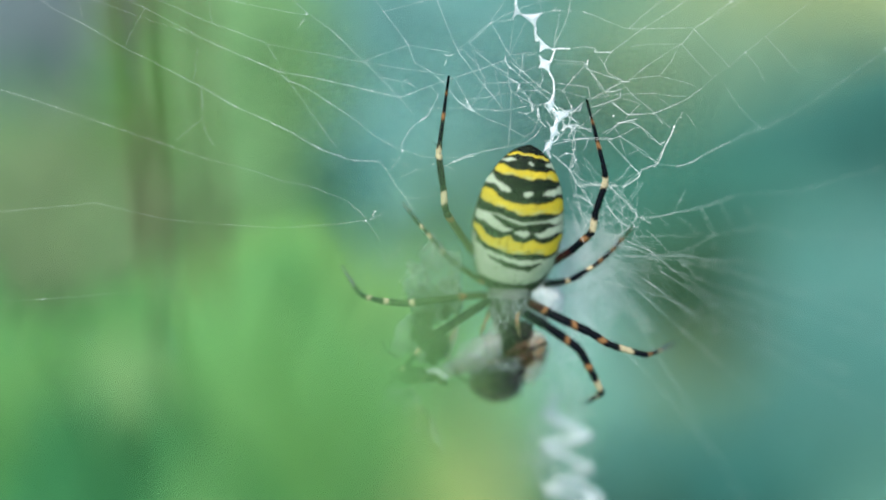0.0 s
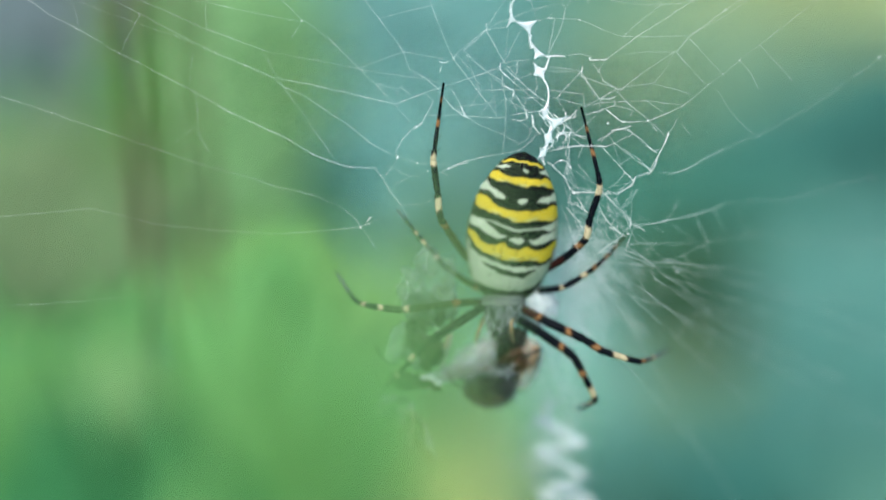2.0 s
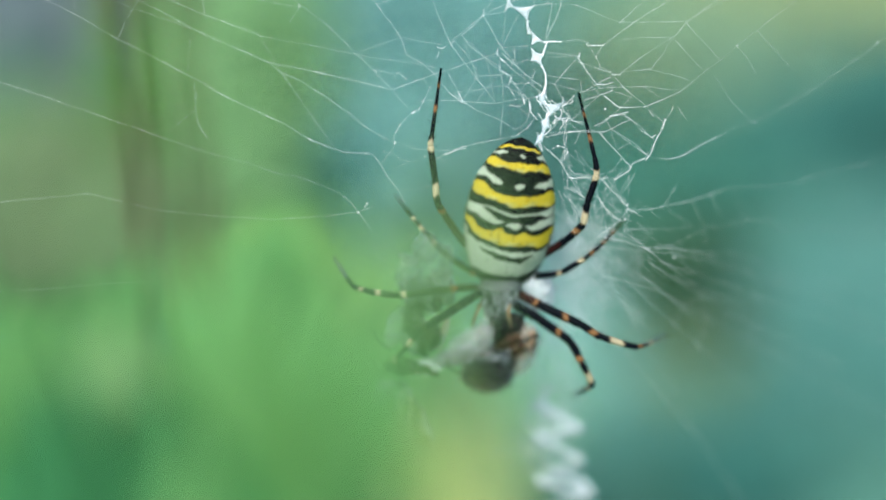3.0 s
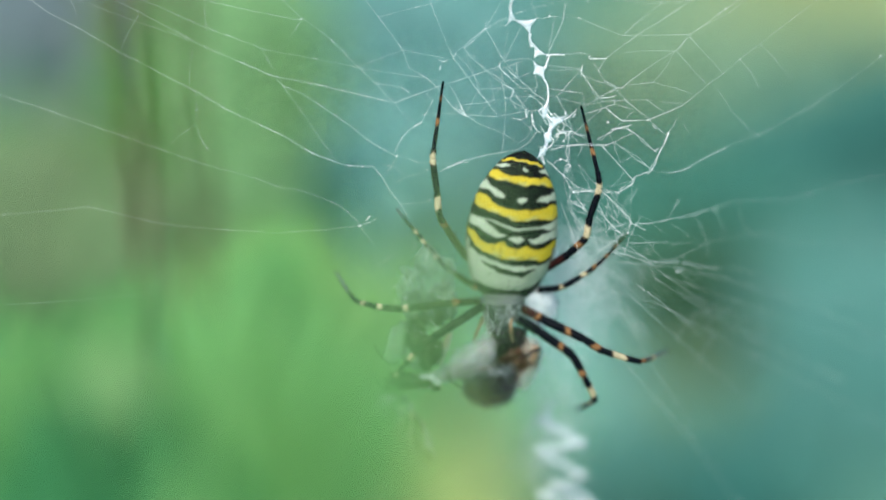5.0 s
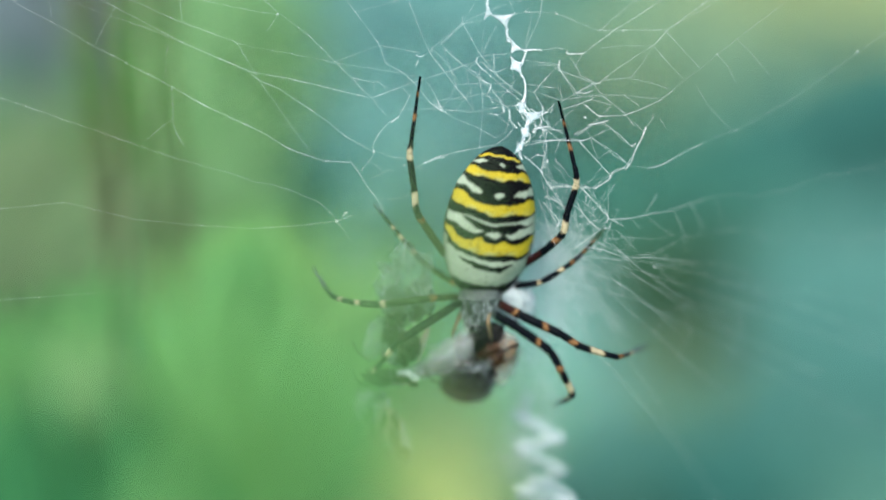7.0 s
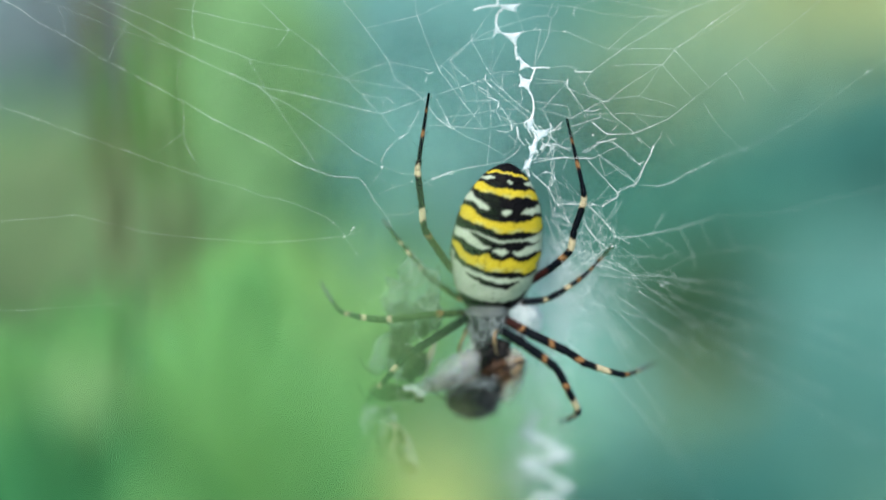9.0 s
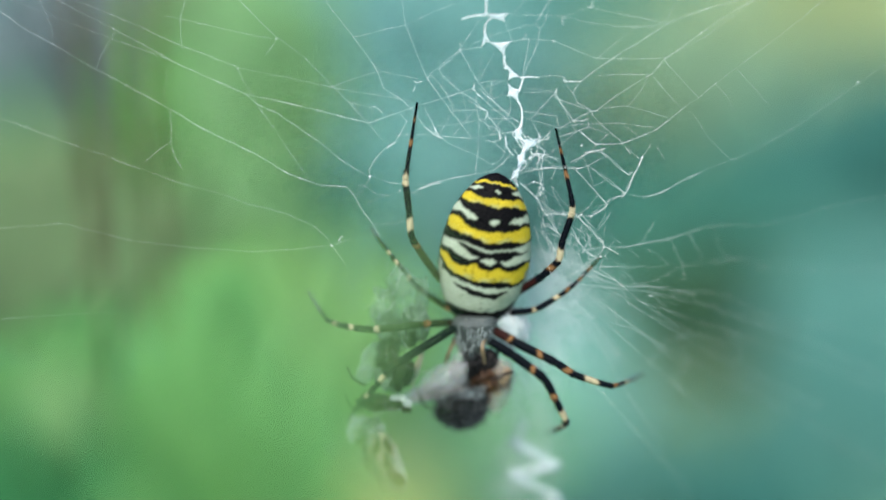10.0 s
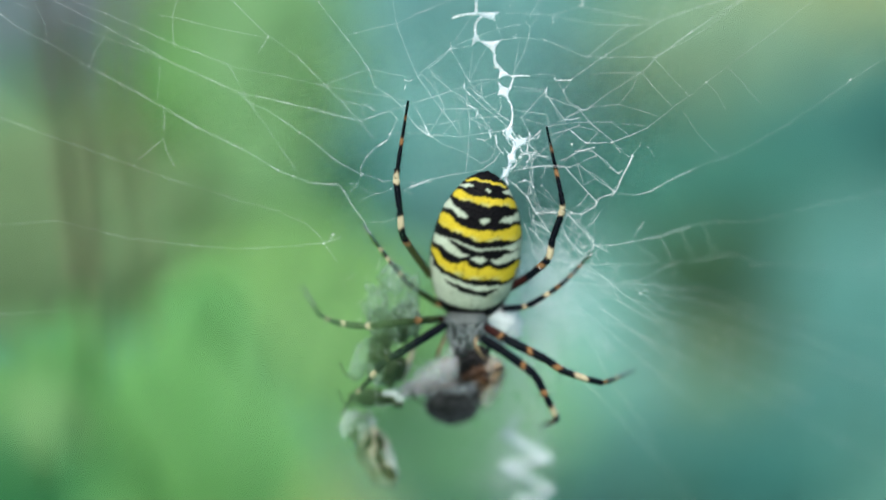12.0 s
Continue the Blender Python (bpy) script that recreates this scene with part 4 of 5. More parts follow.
ribbon([(5.9, -5.7), (6.6, -7.5), (6.5, -8.6), (6.4, -9.8), (6.4, -11.1)], [0.04, 0.06, 0.1, 0.06, 0.08], "zigzag_band", 108, 108)
ribbon([(6.3, -9.2), (6.8, -8.8), (7.6, -8.6), (8.9, -8.8), (9.5, -8.6), (10.1, -8.1), (10.3, -7.2), (10.3, -6.1), (9.8, -4.9)], [0.06, 0.1, 0.1, 0.1, 0.09, 0.07, 0.09, 0.08, 0.05], "zigzag_band", 108, 108)
ribbon([(6.3, -11.0), (5.3, -11.1), (4.3, -11.4)], [0.08, 0.04, 0.05], "zigzag_band", 108, 108)
ribbon([(6.8, -11.3), (6.4, -11.8), (6.3, -12.5)], [0.08, 0.06, 0.1], "zigzag_band", 108, 108)
ribbon([(8.1, -14.5), (8.1, -15.0), (8.3, -15.7)], [0.14, 0.09, 0.12], "zigzag_band", 108, 108)
ribbon([(9.6, -16.5), (10.3, -16.4), (11.2, -16.4)], [0.1, 0.06, 0.02], "zigzag_band", 108, 108)
ribbon([(9.9, -16.4), (9.7, -17.0), (9.5, -17.6)], [0.05, 0.06, 0.08], "zigzag_band", 108, 108)
ribbon([(9.4, -18.5), (9.7, -19.1), (9.8, -19.7), (9.8, -20.4), (9.5, -21.3)], [0.1, 0.06, 0.05, 0.07, 0.12], "zigzag_band", 108, 108)
ribbon([(9.6, -21.8), (10.1, -22.5), (10.0, -23.1), (9.8, -23.9), (9.7, -24.7), (9.3, -25.6), (9.6, -26.5)], [0.14, 0.2, 0.13, 0.12, 0.09, 0.11, 0.04], "zigzag_band", 108, 108.4)
STROKES = [(9.7, -51.8), (14.4, -54.4), (9.8, -55.3), (14.7, -58.0), (10.1, -60.3), (15.8, -61.6), (10.0, -64.2)]
THICK = (0.95, 0.6, 0.85, 0.35, 0.95, 0.6)
for k in range(len(STROKES) - 1):
    a, b = np.array(STROKES[k]), np.array(STROKES[k + 1])
    nodes = [a - 0.03 * (b - a), a + 0.3 * (b - a) + (0, 0.06), a + 0.7 * (b - a) - (0, 0.06), b + 0.03 * (b - a)]
    w = THICK[k]
    taper = (0.36, 0.5, 0.44, 0.5) if k < 2 else (0.6, 0.5, 0.3, 0.42)
    ribbon(nodes, [w * f for f in taper], "zigzag_band", 108.4, 108.4, "white silk zigzag band", 8, SILK_SOFT)
ribbon([(11.2, -59.4), (13.4, -59.9), (15.8, -61.5)], [0.35, 0.45, 0.35], "zigzag_band", 108.9, 108.9, "white silk zigzag band", 8, SILK_SOFT)
ribbon([(11.6, -49.8), (10.6, -50.8), (11.0, -52.2)], [0.1, 0.25, 0.2], "zigzag_band", 108.4, 108.4, "", 8, SILK_SOFT)

# fine veil of silk beside and below the spider, fanning out from the hub behind the web
lines = []
VEIL_TOP, VEIL_FOOT = np.array([(12.8, -34.8)][0]), np.array([(10.5, -59.2)][0])
for i in range(1300):
    if i < 430:
        a = radians(rng.triangular(-112, -66, -24))
        r = rng.uniform(4.5, 13.5)
        c = HUB + (0.3, -3.0) + r * np.array((np.cos(a), np.sin(a))) * (0.95, 1.15)
    else:
        f = rng.uniform(0, 1)
        c = VEIL_TOP + f * (VEIL_FOOT - VEIL_TOP) + rng.normal(size=2) * (1.2 + 0.9 * f, 0.9)
        a = radians(rng.uniform(-120, -60))
    turn = a + (rng.normal() * 0.15 if i % 3 else np.pi / 2 + rng.normal() * 0.3)
    h = rng.uniform(0.8, 2.0 if i % 3 == 0 else 5.0 if i < 430 else 2.6) * np.array((np.cos(turn), np.sin(turn)))
    y = 109.2 + rng.uniform(0, 2.5)
    lines.append(([(c[0] - h[0], y, c[1] - h[1]), (c[0], y + 0.1, c[1] + rng.uniform(-0.1, 0.1)), (c[0] + h[0], y, c[1] + h[1])], rng.uniform(0.004, 0.012) + (0.012 if i % 17 == 0 else 0)))
ob = tagged(part("silk_veil", tubes_mesh("silk_veil", lines, 3), SILK, web), kind="stuff")
ob.matrix_parent_inverse = UNDO

# short strands in the web beside the abdomen
lines = []
BOX = np.array([(14.1, -30.2), (23.3, -39.5)])
for i in range(20):
    c = np.array((rng.uniform(*sorted(BOX[:, 0])), rng.uniform(*sorted(BOX[:, 1]))))
    way = c - HUB
    a = math.atan2(way[1], way[0]) + (rng.normal() * 0.25 if i % 3 else 1.4 + rng.normal() * 0.4)
    steps = rng.integers(4, 8)
    pts, p = [], c
    for k in range(steps):
        pts.append((p[0], 108.9 + 0.7 * math.sin(i) + 0.1 * k, p[1]))
        a += rng.normal() * 0.09
        p = p + rng.uniform(0.4, 0.9) * np.array((math.cos(a), math.sin(a)))
    lines.append(([bowed(q) for q in pts], rng.uniform(0.004, 0.009)))
ob = tagged(part("loose_strands", tubes_mesh("loose_strands", lines, 4), SILK, web), kind="stuff")
ob.matrix_parent_inverse = UNDO

# ---- the spider ----
spider = tagged(new("spider"), "yellow, black and white banded spider hanging head down", "spider")
spider.location = mm((6.8, 106.2, -31.4))
BACK = spider.matrix_basis.inverted()


def limb(name, data, mat, parent=None, label=""):
    ob = part(name, data, mat, parent or spider, label)
    ob.matrix_parent_inverse = BACK if parent is None else Matrix()
    return ob


TAIL, FRONT = np.array((7.7, 106.1, -24.6)), np.array((5.94, 106.4, -38.95))
PROFILE_S = (0, 0.015, 0.044, 0.09, 0.157, 0.25, 0.383, 0.515, 0.635, 0.74, 0.847, 0.927, 0.98, 1)
PROFILE_R = (0.02, 0.17, 0.34, 0.5, 0.65, 0.82, 0.94, 0.995, 1.0, 0.94, 0.81, 0.64, 0.43, 0.02)
BLACK, YELLOW, PALE = np.array((0.004, 0.004, 0.005)), np.array((0.55, 0.43, 0.03)), np.array((0.4, 0.47, 0.37))

# the painted marks of the abdomen: colour, upper edge and lower edge as (place across, place along)
MARKS = [
    (YELLOW, [(-0.42, 0.068), (-0.32, 0.048), (-0.14, 0.043), (0.1, 0.045), (0.29, 0.055), (0.44, 0.073)], [(-0.44, 0.075), (-0.31, 0.063), (-0.13, 0.053), (0.11, 0.058), (0.3, 0.07), (0.44, 0.083)]),
    (PALE, [(-0.54, 0.108), (-0.39, 0.078), (-0.26, 0.088)], [(-0.55, 0.113), (-0.38, 0.1), (-0.26, 0.093)]),
    (PALE, [(-0.01, 0.095), (0.04, 0.09), (0.12, 0.093)], [(-0.01, 0.098), (0.05, 0.108), (0.12, 0.103)]),
    (PALE, [(0.36, 0.1), (0.49, 0.09), (0.57, 0.123)], [(0.36, 0.103), (0.5, 0.118), (0.6, 0.14)]),
    (YELLOW, [(-0.66, 0.165), (-0.6, 0.138), (-0.49, 0.125), (-0.33, 0.14), (-0.21, 0.145), (0.03, 0.135), (0.27, 0.143), (0.51, 0.14), (0.64, 0.153), (0.68, 0.175)], [(-0.66, 0.175), (-0.49, 0.18), (-0.31, 0.175), (-0.13, 0.178), (0.05, 0.19), (0.29, 0.178), (0.47, 0.18), (0.6, 0.19), (0.75, 0.211)]),
    (PALE, [(-0.79, 0.233), (-0.71, 0.195), (-0.64, 0.221), (-0.46, 0.233), (-0.28, 0.263)], [(-0.83, 0.261), (-0.64, 0.246), (-0.5, 0.273), (-0.38, 0.283), (-0.28, 0.268)]),
]
MARKS += [
    (PALE, [(-0.04, 0.271), (0.05, 0.256), (0.16, 0.261)], [(-0.03, 0.281), (0.07, 0.298), (0.17, 0.281)]),
    (PALE, [(0.39, 0.271), (0.5, 0.243), (0.63, 0.243), (0.74, 0.228), (0.79, 0.233)], [(0.4, 0.276), (0.58, 0.281), (0.7, 0.276), (0.85, 0.281)]),
    (YELLOW, [(-0.88, 0.313), (-0.81, 0.283), (-0.68, 0.283), (-0.55, 0.308), (-0.42, 0.331), (-0.23, 0.336), (0.01, 0.338), (0.25, 0.333), (0.49, 0.326), (0.66, 0.308), (0.78, 0.298), (0.88, 0.313)], [(-0.85, 0.356), (-0.76, 0.371), (-0.58, 0.371), (-0.4, 0.378), (-0.27, 0.381), (-0.08, 0.404), (0.1, 0.406), (0.28, 0.393), (0.51, 0.381), (0.7, 0.391), (0.82, 0.391), (0.93, 0.378)]),
]
MARKS += [
    (PALE, [(-0.74, 0.426), (-0.56, 0.419), (-0.37, 0.426), (-0.18, 0.444), (0.06, 0.451), (0.3, 0.441), (0.54, 0.429), (0.72, 0.419), (0.83, 0.398), (0.94, 0.396)], [(-0.73, 0.439), (-0.55, 0.429), (-0.36, 0.441), (-0.17, 0.459), (0.07, 0.469), (0.31, 0.454), (0.54, 0.441), (0.73, 0.456), (0.86, 0.451), (0.97, 0.459)]),
    (PALE, [(-0.96, 0.421), (-0.8, 0.429), (-0.64, 0.436), (-0.54, 0.454), (-0.38, 0.481), (-0.27, 0.499), (-0.13, 0.504)], [(-0.93, 0.486), (-0.77, 0.486), (-0.64, 0.501), (-0.51, 0.516), (-0.36, 0.526), (-0.25, 0.516), (-0.13, 0.506)]),
    (PALE, [(-0.1, 0.511), (0.03, 0.506), (0.15, 0.506), (0.25, 0.511)], [(-0.1, 0.519), (0.05, 0.544), (0.11, 0.549), (0.2, 0.526), (0.25, 0.514)]),
    (PALE, [(0.32, 0.516), (0.48, 0.506), (0.62, 0.481), (0.8, 0.466), (0.92, 0.456), (0.96, 0.441)], [(0.33, 0.524), (0.47, 0.544), (0.59, 0.541), (0.71, 0.524), (0.83, 0.514), (0.99, 0.514)]),
]
MARKS += [
    (YELLOW, [(-0.95, 0.519), (-0.86, 0.516), (-0.75, 0.546), (-0.61, 0.574), (-0.49, 0.579), (-0.37, 0.566), (-0.28, 0.551), (-0.19, 0.551), (-0.05, 0.579), (0.1, 0.581), (0.24, 0.566), (0.31, 0.559), (0.43, 0.571), (0.56, 0.581), (0.67, 0.571), (0.79, 0.554), (0.9, 0.531), (0.97, 0.531)], [(-0.94, 0.551), (-0.79, 0.609), (-0.59, 0.637), (-0.4, 0.639), (-0.27, 0.659), (-0.08, 0.657), (0.16, 0.657), (0.4, 0.644), (0.65, 0.657), (0.78, 0.657), (0.91, 0.627), (1.0, 0.591)]),
]
MARKS += [
    (PALE, [(-0.83, 0.637), (-0.71, 0.657), (-0.58, 0.664), (-0.39, 0.674), (-0.19, 0.689), (0.18, 0.697), (0.55, 0.687), (0.79, 0.679), (0.95, 0.627)], [(-0.59, 0.857), (-0.35, 0.870), (-0.09, 0.872), (0.28, 0.872), (0.52, 0.845), (0.69, 0.817), (0.73, 0.797)]),
    (BLACK, [(-0.62, 0.702), (-0.44, 0.702), (-0.25, 0.712), (-0.05, 0.724), (0.2, 0.737), (0.44, 0.717), (0.57, 0.712)], [(-0.62, 0.707), (-0.43, 0.729), (-0.23, 0.752), (-0.03, 0.762), (0.22, 0.769), (0.34, 0.772), (0.45, 0.739), (0.58, 0.722)]),
]


def abdomen():
    n, m = 220, 220
    s = (1 - np.cos(np.linspace(0, np.pi, n))) / 2
    ss = np.linspace(0, 1, 400)
    raw = np.interp(ss, PROFILE_S, PROFILE_R)
    kernel = np.exp(-np.linspace(-2, 2, 25) ** 2)
    smooth = np.convolve(np.pad(raw, 12, "edge"), kernel / kernel.sum(), "valid")
    w = (ss > 0.03) * (ss < 0.97)
    r = np.interp(s, ss, np.where(w, smooth, raw))
    axis = FRONT - TAIL
    side = np.array((axis[2], 0, -axis[0]))
    side = -side / np.linalg.norm(side)
    a = np.linspace(0, 2 * np.pi, m, endpoint=False) + np.pi / 2
    u = r[:, None] * np.cos(a)
    up = r[:, None] * np.sin(a)
    depth = np.where(up > 0, 2.75, 2.1)
    flank = 1 - 0.045 * (u < 0) * np.clip((s[:, None] - 0.5) / 0.3, 0, 1)
    pts = TAIL + s[:, None, None] * axis + 4.2 * (u * flank)[..., None] * side + (up * depth)[..., None] * np.array((0, -1, 0))
    # band coordinate, drawn up towards the flanks, with wavering edges
    S = s[:, None] + 0 * u
    b = S + 0.064 * r[:, None] + 0.085 * u ** 2
    wob = 0.0022 * np.sin(23 * u + 11 * b) + 0.002 * np.sin(37 * u + 1.7 * np.sin(13 * u) + 47 * b) + 0.0015 * np.sin(61 * u + 31 * b + 2 * np.sin(17 * u))
    q = S + wob
    col = np.zeros((n, m, 3)) + BLACK
    for colour, top, foot in MARKS:
        (ua, sa), (ub, sb) = np.array(top).T, np.array(foot).T
        hi, lo = np.interp(u, ua, sa), np.interp(u, ub, sb)
        k = (q > hi) & (q < lo)
        if abs(ua[0]) < 0.7:
            k &= u > min(ua[0], ub[0])
        if abs(ua[-1]) < 0.7:
            k &= u < max(ua[-1], ub[-1])
        tone = np.zeros((n, m, 3)) + colour
        if colour is YELLOW:
            f = np.clip(((q - hi) / (lo - hi + 1e-6) - 0.55) / 0.4, 0, 1) * np.exp(-(u / 0.75) ** 4) * (0.55 + 0.45 * np.sin(15 * u + 40 * S))
            tone = tone + 0.75 * f[..., None] * (PALE * (1.05, 1.0, 0.7) - tone)
        col[k] = tone[k]
    k = (np.abs(u) > 0.9 * r[:, None]) & (b > 0.72) & (b < 0.95)
    col[k] = PALE * 0.75
    rim = (up > -0.5 * r[:, None]) & (up < 0.22 * r[:, None]) & (b > 0.45) & (u < 0)
    col[rim] = BLACK
    rim = (up > -0.05 * r[:, None]) & (up < 0.15 * r[:, None]) & (b > 0.33) & (u > 0)
    col[rim] = BLACK
    col[(S > 0.885 + 0.02 * u) & (up > 0)] = BLACK
    # pale cells in the yellow, thin seams between them, dark pores
    yel = col[..., 0] > 2.2 * col[..., 2] + 0.05
    seam = yel & ((np.abs(np.mod(u * 6.3 + 0.4 + 0.05 * np.sin(31 * b), 1) - 0.5) > 0.475) & (np.abs(u) < 0.5))
    col[seam] *= 0.5
    g = np.random.default_rng(3)
    for i in range(80):
        u0, b0 = g.uniform(-0.7, 0.7), g.uniform(0.2, 0.95)
        d = ((u - u0) / 0.011) ** 2 + ((b - b0) / 0.0045) ** 2 < 1
        if (b0 > 0.8 or i % 2) and (up > 0).any():
            col[d] = col[d] * 0.25
    for axis_no in (0, 1):
        col = 0.25 * np.roll(col, 1, axis_no) + 0.5 * col + 0.25 * np.roll(col, -1, axis_no)
    belly = up < -0.15 * r[:, None]
    col[belly] = col[belly] * 0.5 + 0.5 * np.array((0.12, 0.1, 0.06))
    pts[..., 1] += 0.08 * np.exp(-((np.abs(u) - 0.22) / 0.07) ** 2) * (np.mod(b * 5.2, 1) > 0.7) * (up > 0)
    pts = pts / 1000
    pts[..., 2] += EYE
    return grid_mesh("abdomen", pts * 1.0, True, col)


limb("abdomen", abdomen(), CUTICLE, None, "egg-shaped abdomen with black, yellow and white bands")

# front body with silvery fur, eyes, jaws and palps
HEAD_AT = [(6.1, 105.0, -38.8), (5.6, 104.6, -40.9)]
hx = (np.array(HEAD_AT[0]) + np.array(HEAD_AT[1])) / 2


def front_body():
    n, m = 40, 40
    t = np.linspace(0, 1, n)
    line = np.array(HEAD_AT[0]) + (0, 0, 1.3) + t[:, None] * (np.array(HEAD_AT[1]) - HEAD_AT[0] - np.array((0, 0, 2.1)))
    r = np.interp(t, (0, 0.05, 0.18, 0.35, 0.6, 0.85, 0.95, 1), (0.1, 1.5, 2.08, 1.92, 1.5, 1.05, 0.75, 0.1))
    a = np.linspace(0, 2 * np.pi, m, endpoint=False)
    pts = line[:, None] + r[:, None, None] * np.stack([np.cos(a), -0.72 * np.sin(a), 0 * a], -1)
    pts[..., 1] += 0.25 * np.exp(-((np.cos(a)) / 0.3) ** 2)[None] * np.exp(-((t - 0.45) / 0.12) ** 2)[:, None]
    return pts


body_pts = front_body()
bp = body_pts / 1000
bp[..., 2] += EYE
limb("front_body", grid_mesh("front_body", bp, True), HEAD, None, "grey front body with silvery hair")
lines = []
for i in range(2600):
    a, b = rng.integers(2, 38), rng.integers(0, 40)
    p = body_pts[a, b]
    if a > 35 or noise.noise(Vector((b * 0.55, a * 0.12, 4.0))) < -0.04:
        continue
    out = p - (hx[0], hx[1] + 1, p[2])
    out = out / np.linalg.norm(out)
    d = 0.12 * out + np.array((0.35 * (hx[0] - p[0]) / 2 + rng.uniform(-0.3, 0.3), -0.05, -rng.uniform(0.5, 1.0)))
    lines.append(([p, p + 0.25 * d, p + 0.5 * d + (0, 0, -0.05)], [0.013, 0.01, 0.003]))
limb("hair", tubes_mesh("hair", lines, 3), FUR, None, "short silvery hair")
ex, ey, ez = HEAD_AT[1]
for dx, dz in ((-0.45, -0.35), (0.45, -0.35), (-0.22, -0.05), (0.22, -0.05), (-0.2, -0.55), (0.2, -0.55)):
    limb("eye", lump((ex + dx, ey - 0.72, ez + dz), (0.23, 0.18, 0.23), 0, 1, 2), EYES)
for dx in (-0.5, 0.55):
    limb("jaw", lump((ex + 1.0 + 1.3 * dx, ey - 0.05, ez - 1.4), (1.05, 0.75, 1.4), 0.3, 0.7, 4, (0, 8, 0)), DARK, None, "black jaw")
PALPS = []
for pts in ([(7.2, 104.9, -39.5), (6.9, 103.6, -40.1), (7.3, 103.5, -41.1), (8.3, 104.6, -42.9)], [(4.3, 105.2, -40.0), (3.8, 104.4, -40.9), (3.5, 104.8, -42.0), (3.5, 105.2, -42.6)]):
    line = spline(pts, 8)
    t = np.linspace(0, 1, len(line))
    r = 0.2 * (1 - 0.35 * t) * (1 + 0.15 * np.sin(14 * t))
    ob = limb("palp", grid_mesh("palp", tube_points(line, r, 8), True), PALP, None, "cream and brown palp")
    PALPS.append((ob, Vector(mm(pts[0]))))

# v is the leg black with green haze of nearer leaves put into it.
TINT = {"k": (0.003, 0.005, 0.008), "c": (0.5, 0.43, 0.27), "o": (0.25, 0.13, 0.055), "r": (0.03, 0.01, 0.009), "g": (0.11, 0.12, 0.14), "b": (0.05, 0.06, 0.022), "v": (0.022, 0.04, 0.014)}


def leg(joints, radii, bands, label):
    """joints: five to seven places in millimetres; radii at them; bands: (end of the stretch as a share of the leg, tint)."""
    j = np.array(joints)
    radii = [0.9 * r for r in radii]
    cut = np.concatenate([[0], np.cumsum(np.linalg.norm(np.diff(j, axis=0), axis=1))])
    whole = None
    names = ["femur", "patella", "tibia", "metatarsus", "tarsus", "claw"]
    if len(j) == 5:
        names = ["femur", "tibia", "metatarsus", "tarsus"]
    if len(j) == 4:
        names = ["femur", "tibia", "metatarsus"]
    soft = spline(j, 14)
    ends = np.array([e for e, _ in bands])
    tints = np.array([TINT[c] for _, c in bands])
    for i in range(len(j) - 1):
        n = 60
        t = np.linspace(0, 1, n)
        span = soft[14 * i:14 * i + 15]
        line = np.stack([np.interp(t, np.linspace(0, 1, 15), span[:, k]) for k in range(3)], 1)
        line = 0.5 * line + 0.5 * (j[i] + (j[i + 1] - j[i]) * t[:, None])
        r = radii[i] + (radii[i + 1] - radii[i]) * t
        r = r * (1 + 0.1 * np.sin(np.pi * t) - 0.16 * np.exp(-(t / 0.05) ** 2) + 0.16 * np.exp(-((1 - t - 0.07) / 0.07) ** 2))
        share = (cut[i] + (cut[i + 1] - cut[i]) * t) / cut[-1]
        ring = np.arange(12) * np.pi / 6
        ragged = share[:, None] + 0.006 * np.sin(2 * ring + 9 * i)[None] + 0.003 * np.sin(5 * ring + 40 * share[:, None])
        blur = 0.5 * sum(tints[np.minimum(np.searchsorted(ends, ragged + d), len(ends) - 1)] for d in (-0.005, 0.005))
        col = 0.5 * blur + 0.5 * tints[np.minimum(np.searchsorted(ends, ragged), len(ends) - 1)]
        seg = grid_mesh(names[i], tube_points(line, r, 12), True, col)
        if whole is None:
            whole = limb("leg", seg, LEG, None, label)
        else:
            part(names[i], seg, LEG, whole)
        # bristles
        fur = []
        for k in range(26 if radii[i] > 0.15 else 12):
            f = rng.uniform(0.05, 0.95)
            p = np.array([np.interp(f, t, line[:, x]) for x in range(3)])
            d = rng.normal(size=3)
            way = (j[i + 1] - j[i]) / np.linalg.norm(j[i + 1] - j[i])
            d = d - way * d.dot(way)
            d = d / np.linalg.norm(d) + 0.7 * way
            rr = np.interp(f, t, r)
            l = rng.uniform(0.15, 0.3) if k % 6 else 0.75
            fur.append(([p + d * rr * 0.8, p + d * (rr * 0.8 + l * 0.5), p + d * (rr * 0.8 + l)], [0.016, 0.012, 0.004]))
        part("bristles", tubes_mesh("bristles", fur, 3), DARK, whole)


